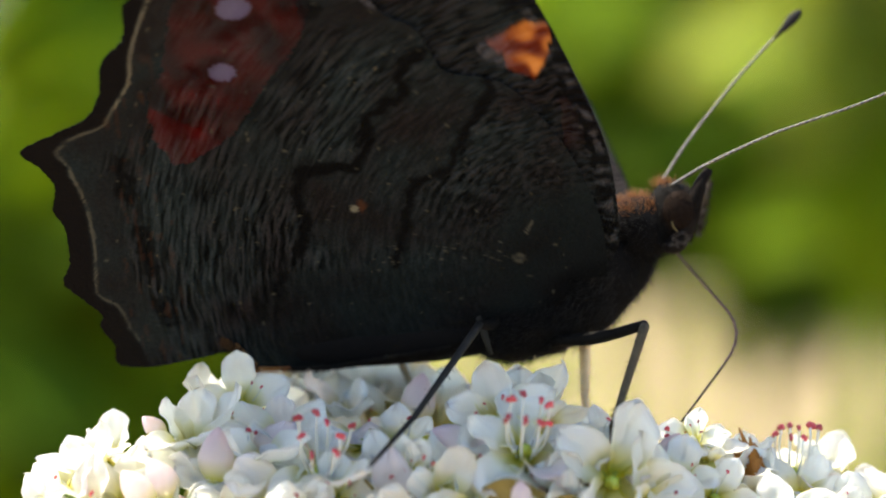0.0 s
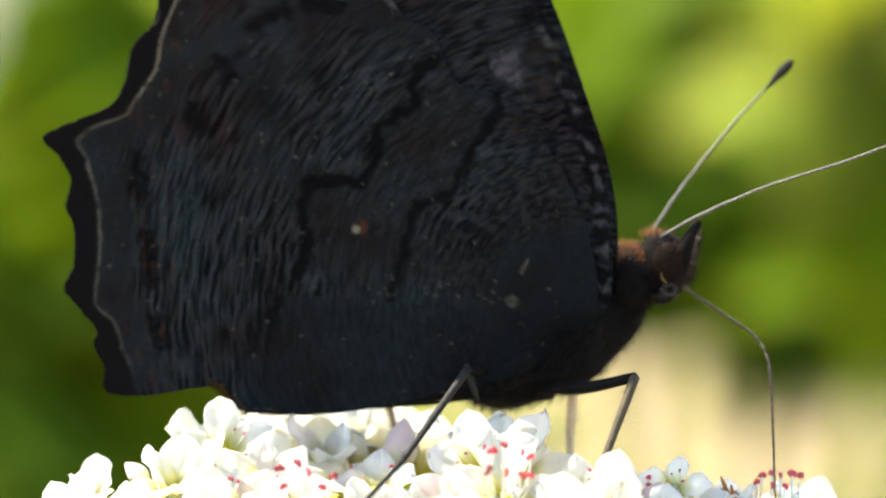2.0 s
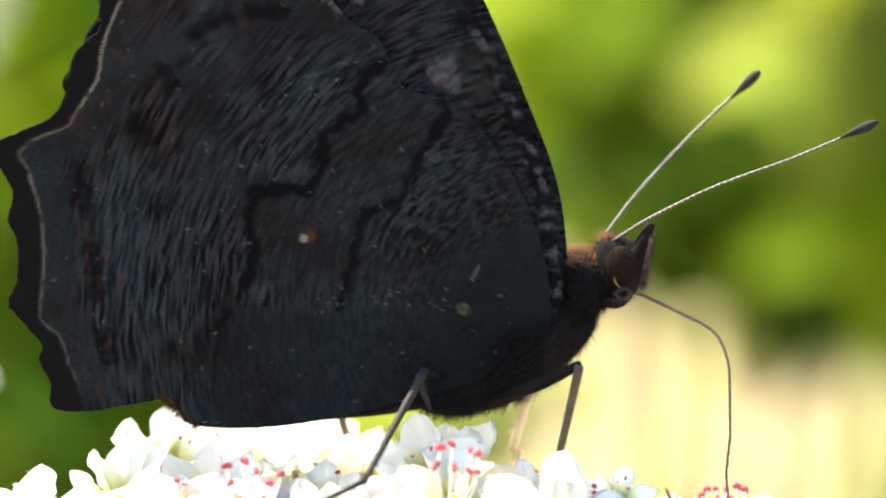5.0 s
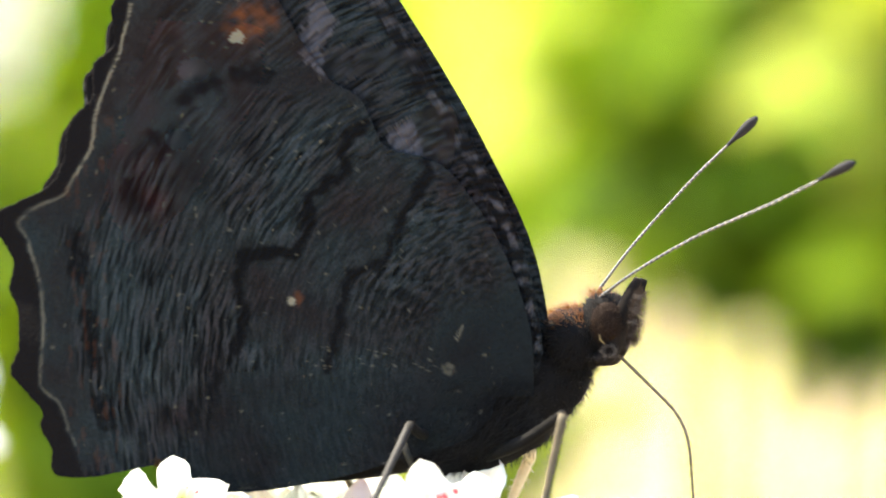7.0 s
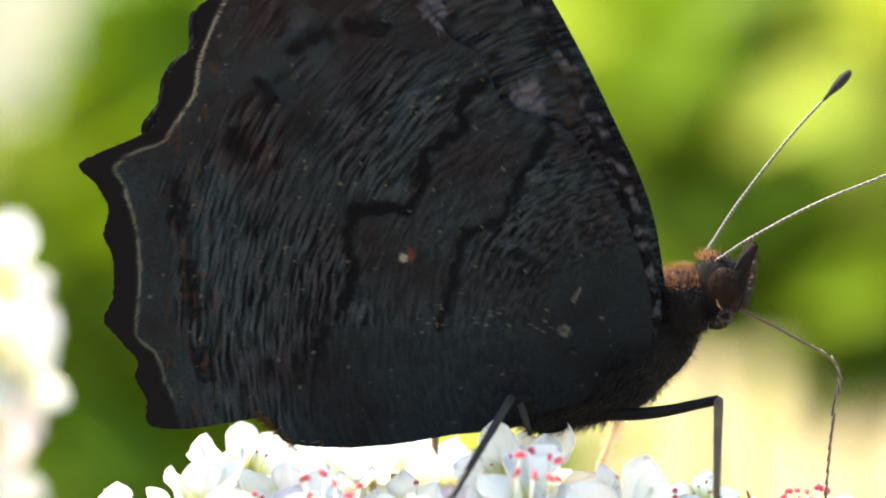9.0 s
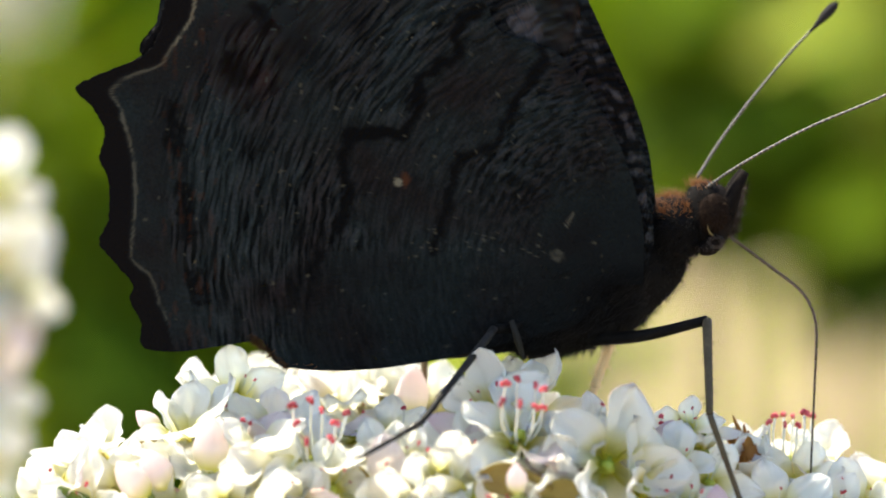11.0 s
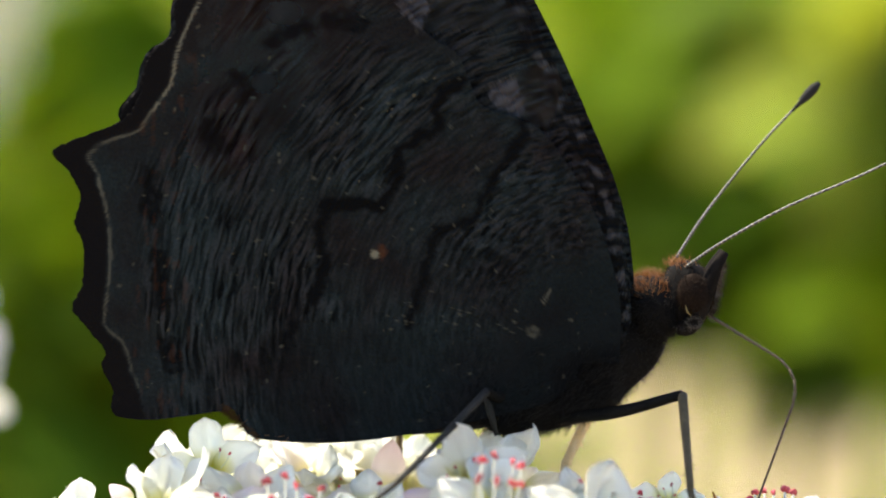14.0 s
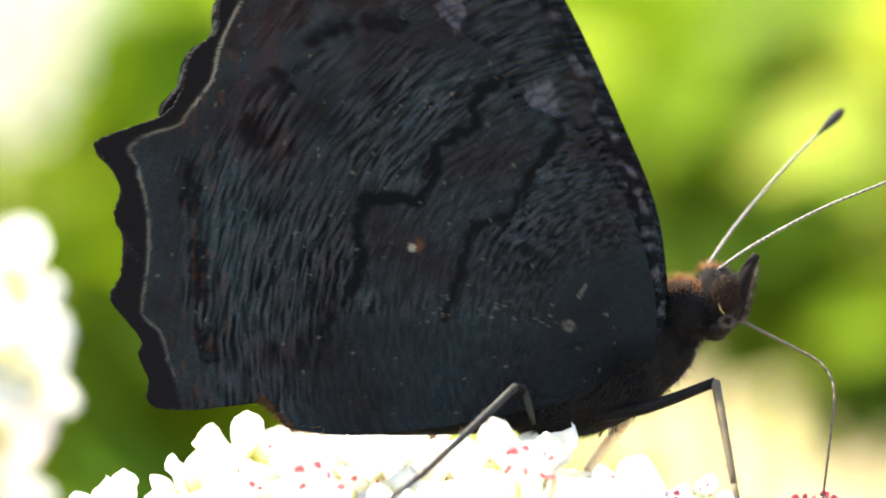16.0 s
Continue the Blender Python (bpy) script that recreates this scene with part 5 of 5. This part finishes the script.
BUTTERFLY_ROWS = [
    (0, 0.48, 0.10, 0.21, -2.60, -0.53, -2.85),
    (0.5, 0.20, 0.25, 0.24, -2.60, -0.53, -2.85),
    (1, 0.56, 0.17, 0.43, -3.06, 0.07, -4.21),
    (1.5, 0.04, 0.10, 0.08, -1.69, 0.32, -4.03),
    (2, 0.47, 0.20, 0.31, -1.08, 0.30, -3.43),
    (2.5, 0.27, 0.10, 0.25, -1.94, -0.23, -2.65),
    (3, 0.63, 0.09, 0.53, -2.62, -0.42, -2.63),
    (3.5, 0.52, 0.09, 0.66, -2.02, -0.53, -2.43),
    (6, -1.40, -0.39, -1.14, 0.27, -1.15, -2.78),
    (6.5, 0.14, -0.30, -0.43, 4.12, -1.39, -3.86),
    (7, -2.44, -0.07, -1.31, -1.42, -1.67, -12.69),
    (7.5, -1.06, -0.27, -0.35, 7.90, -0.44, -7.59),
    (8, 0.47, -0.07, 0.17, 7.73, -0.16, -4.04),
    (10.5, -0.60, -0.01, -0.66, 1.60, 0.20, 0.26),
    (11, -0.27, 0.06, -0.29, 3.58, 0.22, 1.11),
    (11.5, 0.25, 0.04, -0.08, 3.12, 0.07, 1.36),
    (12, 0.38, -0.08, 0.08, 2.17, 0.14, 1.79),
    (12.5, 0.41, -0.09, 0.31, 3.01, 0.07, 2.61),
    (13, 0.04, -0.16, 0.08, 0.61, -0.23, -1.04),
    (13.5, 0.23, -0.02, -0.02, 3.17, 1.19, -0.50),
    (14, 0.39, -0.03, 0.04, 3.35, 1.45, -0.12),
    (14.5, -0.53, 0.04, -0.08, 0.43, 1.31, 1.38),
    (15, -0.32, 0.06, -0.05, 0.98, 1.54, -1.06),
    (15.5, -0.15, -0.07, -0.02, 1.62, 1.86, 0.36),
    (16, -0.10, 0.04, 0.38, -7.99, 1.88, 3.13),
]
# tongue: seconds, then root, elbow and tip (x, z) in the butterfly's frame
TONGUE_ROWS = [
    (0, (11.7, -1.1), (15.2, -5.3), (11.5, -10.1)),
    (0.5, (11.9, -0.9), (16.0, -4.5), (12.6, -9.9)),
    (1, (11.8, -0.6), (16.4, -3.6), (12.8, -8.7)),
    (1.5, (12.1, -0.4), (16.3, -3.8), (13.4, -8.9)),
    (2, (12.4, -0.2), (17.0, -3.2), (17.2, -8.9)),
    (2.5, (12.1, -0.3), (16.4, -3.2), (17.5, -10.0)),
    (3, (12.5, -0.5), (16.1, -4.1), (17.2, -10.4)),
    (3.5, (12.0, -0.4), (15.9, -3.9), (16.9, -11.0)),
    (6, (12.5, -0.3), (17.9, -2.3), (17.2, -10.2)),
    (6.5, (12.4, -0.2), (17.3, -3.0), (17.6, -10.6)),
    (7, (12.1, -0.6), (15.7, -4.1), (16.1, -9.1)),
    (7.5, (12.1, -0.7), (16.3, -3.2), (17.2, -10.0)),
    (8, (12.3, -0.4), (17.3, -3.3), (17.4, -8.8)),
    (10.5, (12.7, -0.2), (18.0, -2.3), (16.1, -8.4)),
    (11, (12.6, -0.2), (17.1, -3.5), (16.8, -9.7)),
    (11.5, (12.2, -0.1), (18.0, -2.0), (17.3, -10.2)),
    (12, (12.3, -0.0), (18.0, -2.1), (17.0, -9.7)),
    (12.5, (12.3, -0.1), (18.0, -2.2), (16.5, -9.5)),
    (13, (12.5, -0.2), (17.7, -2.4), (16.4, -9.9)),
    (13.5, (12.5, -0.1), (18.1, -1.9), (15.2, -8.2)),
    (14, (12.4, -0.0), (17.5, -2.9), (15.5, -8.6)),
    (14.5, (12.5, -0.2), (17.5, -2.9), (16.5, -7.0)),
    (15, (12.4, -0.2), (18.4, -3.1), (17.4, -6.2)),
    (15.5, (12.6, -0.2), (17.9, -3.1), (17.5, -8.3)),
    (16, (12.7, -0.2), (17.6, -2.7), (16.9, -8.3)),
]
CLUSTER_ROWS = [
    (0, -30.1, 2.0), (0.5, -30.9, 1.5), (1, -30.1, 1.3), (1.5, -30.8, 0.9), (2, -29.9, 1.4),
    (2.5, -30.2, 0.7), (3, -29.0, 1.1), (3.5, -28.2, 0.9), (6, -24.7, 1.3), (6.5, -27.4, 3.2),
    (7, -26.7, -0.6), (7.5, -30.8, -0.5), (8, -28.5, 1.2), (10.5, -24.8, 2.5), (11, -26.1, 2.6),
    (11.5, -25.1, 1.3), (12, -25.3, 1.0), (12.5, -28.4, 1.7), (13, -23.5, 1.4), (13.5, -29.5, -1.4),
    (14, -26.4, 1.6), (14.5, -25.0, 1.6), (15, -24.6, 0.7), (15.5, -25.8, 2.4), (16, -25.3, 2.4),
]


def tongue_line(root, elbow, tip):
    a, b, c = (Vector((root[0], 2.0, root[1])), Vector((elbow[0], 1.0, elbow[1])), Vector((tip[0], 0.0, tip[1])))
    e1, e2 = a.lerp(b, 0.72), b.lerp(c, 0.30)
    pts = [a.lerp(e1, k / 40) for k in range(41)]
    pts += [(e1 * (1 - s) ** 2 + b * 2 * s * (1 - s) + e2 * s * s) for s in [k / 24 for k in range(1, 25)]]
    pts += [e2.lerp(c + (c - e2).normalized() * 8, k / 60) for k in range(1, 61)]
    return pts


FAR_ANTENNA_ROWS = [(0, 0), (1, -0.4), (1.5, 0.9), (3.5, -0.6), (6, -5.6), (7, -3.2), (8, 0.2), (10.5, 0.2), (14, 1.2), (14.5, -3.7), (16, 0.9)]
NEAR_ANTENNA_ROWS = [(0, -3.2), (1, -3.6), (1.5, -4.6), (2, -3.1), (3, -1.7), (3.5, -1.3), (6, -1.9), (6.5, 0), (7, -0.1), (7.5, 1), (8, 0.8), (10.5, 3.8), (11, 2.8),
                     (11.5, 5), (12.5, 3.1), (13.5, 4.2), (14, 4.3), (14.5, 6.6), (15, 4.7), (16, 3.5)]
FOREWING_ROWS = [(0, 5.6), (1, 5.6), (3.5, 5.9), (6, 1.9), (6.5, 1.7), (7, -1.4), (7.5, -1.2), (8, -1.1), (10.5, 0.0), (12.5, -0.4), (13, 1.0), (14, 0), (14.5, 0.3), (15.5, -0.5), (16, -0.1)]


# how far the wings stand open: seconds, share
SPREAD_ROWS = [(0, 1.0), (0.1, 0.1), (0.2, 0.0), (16, 0.0)]

# near front knee: seconds, x, z in the butterfly's frame
KNEE_ROWS = [(0, 10.1, -4.9), (2, 10.3, -4.9), (3.5, 9.85, -4.5), (6, 9.85, -3.7), (7, 10.3, -3.5), (7.5, 11.7, -4.5), (8, 11.7, -4.6), (10.5, 11.46, -4.2),
             (12, 11.5, -4.3), (13.5, 11.43, -4.05), (15, 11.5, -3.75), (15.5, 11.9, -4.0), (16, 11.3, -3.8)]

# near middle knee
MID_KNEE_ROWS = [(0, 2.0, -4.7), (3.5, 2.1, -4.4), (7, 2.6, -3.8), (10.5, 1.0, -4.6), (12.5, 1.2, -4.9), (14.5, 2.2, -3.7), (16, 1.5, -4.5)]


def motions():
    stem = {t: turn_about(STEM_PIVOT, *r) for t, *r in FLOWER_ROWS}
    body = {t: turn_about(BODY_PIVOT, *r) for t, *r in BUTTERFLY_ROWS}
    walk(flower_head, sorted(stem.items()))
    walk(butterfly, sorted(body.items()))
    walk(side_cluster, [(t, RIG @ pose((x - 6.6) * MM, 60 * MM, (z - 10.2) * MM, 0, 0, 0)) for t, x, z in CLUSTER_ROWS])

    def planted(spots):
        """Foot places on the flower head, seen from the butterfly's frame."""
        out = []
        for t in sorted(stem):
            spot = spots(t)
            out.append((t, body[t].inverted() @ stem[t] @ (Vector(spot) * MM) / MM))
        return out

    def between(rows, t):
        """A pair of values at a time, by straight lines between rows."""
        for p, q in zip(rows, rows[1:]):
            if t <= q[0]:
                f = max(0, (t - p[0]) / (q[0] - p[0]))
                return [a + (b - a) * f for a, b in zip(p[1:], q[1:])]
        return rows[-1][1:]

    for leg, spots, knee_at, lean in (
            (LEG_NEAR_FRONT, lambda t: (7.6, -3.5, -14.6) if t < 7.2 else (14.1, -5.4, -14.5), lambda t: between(KNEE_ROWS, t), (-0.5, -1, 0)),
            (LEG_NEAR_MID, lambda t: (-4.5, -9.6, -10.9), lambda t: between(MID_KNEE_ROWS, t), (0.9, -0.7, -0.9)),
            (LEG_FAR_FRONT, lambda t: (6.5, 3, -10.3), lambda t: (7.1, -5.6), (-0.7, 0, 0.1)),
            (LEG_FAR_MID, lambda t: (-3.8, 3.4, -9.7), lambda t: (-2.3, -6.1), (0.6, 0.3, -0.4))):
        lists = leg.rows(planted(spots), knee_at, lean)
        for ob, rows in zip((leg.thigh, leg.shin, leg.foot), lists):
            walk(ob, rows)
    # the wings fold shut as the clip begins
    to_root, from_root = Matrix.Translation(WING_ROOT * MM), Matrix.Translation(-WING_ROOT * MM)

    def spread(t):
        k = between(SPREAD_ROWS, t)[0]
        return to_root @ pose(-0.1 * k * MM, -0.86 * k * MM, 0.1 * k * MM, 35.5 * k, -3.4 * k, 0.5 * k)

    def spread_far(t):
        k, low = between(SPREAD_ROWS, t)[0], Vector((6.5, 1.4, -6.6)) * MM
        return Matrix.Translation(low) @ pose(0, 0, 0, -46 * k, 0.5 * k, -4 * k) @ Matrix.Translation(-low)

    walk(NEAR_HINDWING, [(t, spread(t) @ from_root) for t, _ in SPREAD_ROWS])
    times = sorted({t for t, _ in FOREWING_ROWS + SPREAD_ROWS})
    walk(NEAR_FOREWING, [(t, spread(t) @ pose(0, 0, 0, 0, between(FOREWING_ROWS, t)[0], 0) @ from_root) for t in times])
    walk(FAR_FOREWING, [(t, spread_far(t) @ to_root @ pose(0, 0, 0, 0, between(FOREWING_ROWS, t)[0], 0) @ from_root) for t in times])
    walk(FAR_HINDWING, [(t, spread_far(t)) for t, _ in SPREAD_ROWS])
    for (ob, root), rows in zip(ANTENNAE, (FAR_ANTENNA_ROWS, NEAR_ANTENNA_ROWS)):
        walk(ob, [(t, Matrix.Translation(root * MM) @ pose(0, 0, 0, 0, -a, 0) @ Matrix.Translation(-root * MM)) for t, a in rows])
    chains = [[] for _ in TONGUE]
    for t, root, elbow, tip in TONGUE_ROWS:
        pts = tongue_line(root, elbow, tip)
        k = 0
        here = pts[0]
        for i in range(TONGUE_PIECES):
            while k < len(pts) - 1 and (pts[k] - here).length < TONGUE_STEP:
                k += 1
            d = (pts[k] - here).normalized()
            chains[i].append((t, Matrix.Translation(here * MM) @ d.to_track_quat("X", "Z").to_matrix().to_4x4()))
            here = here + d * TONGUE_STEP
    for ob, rows in zip(TONGUE, chains):
        walk(ob, rows)


motions()
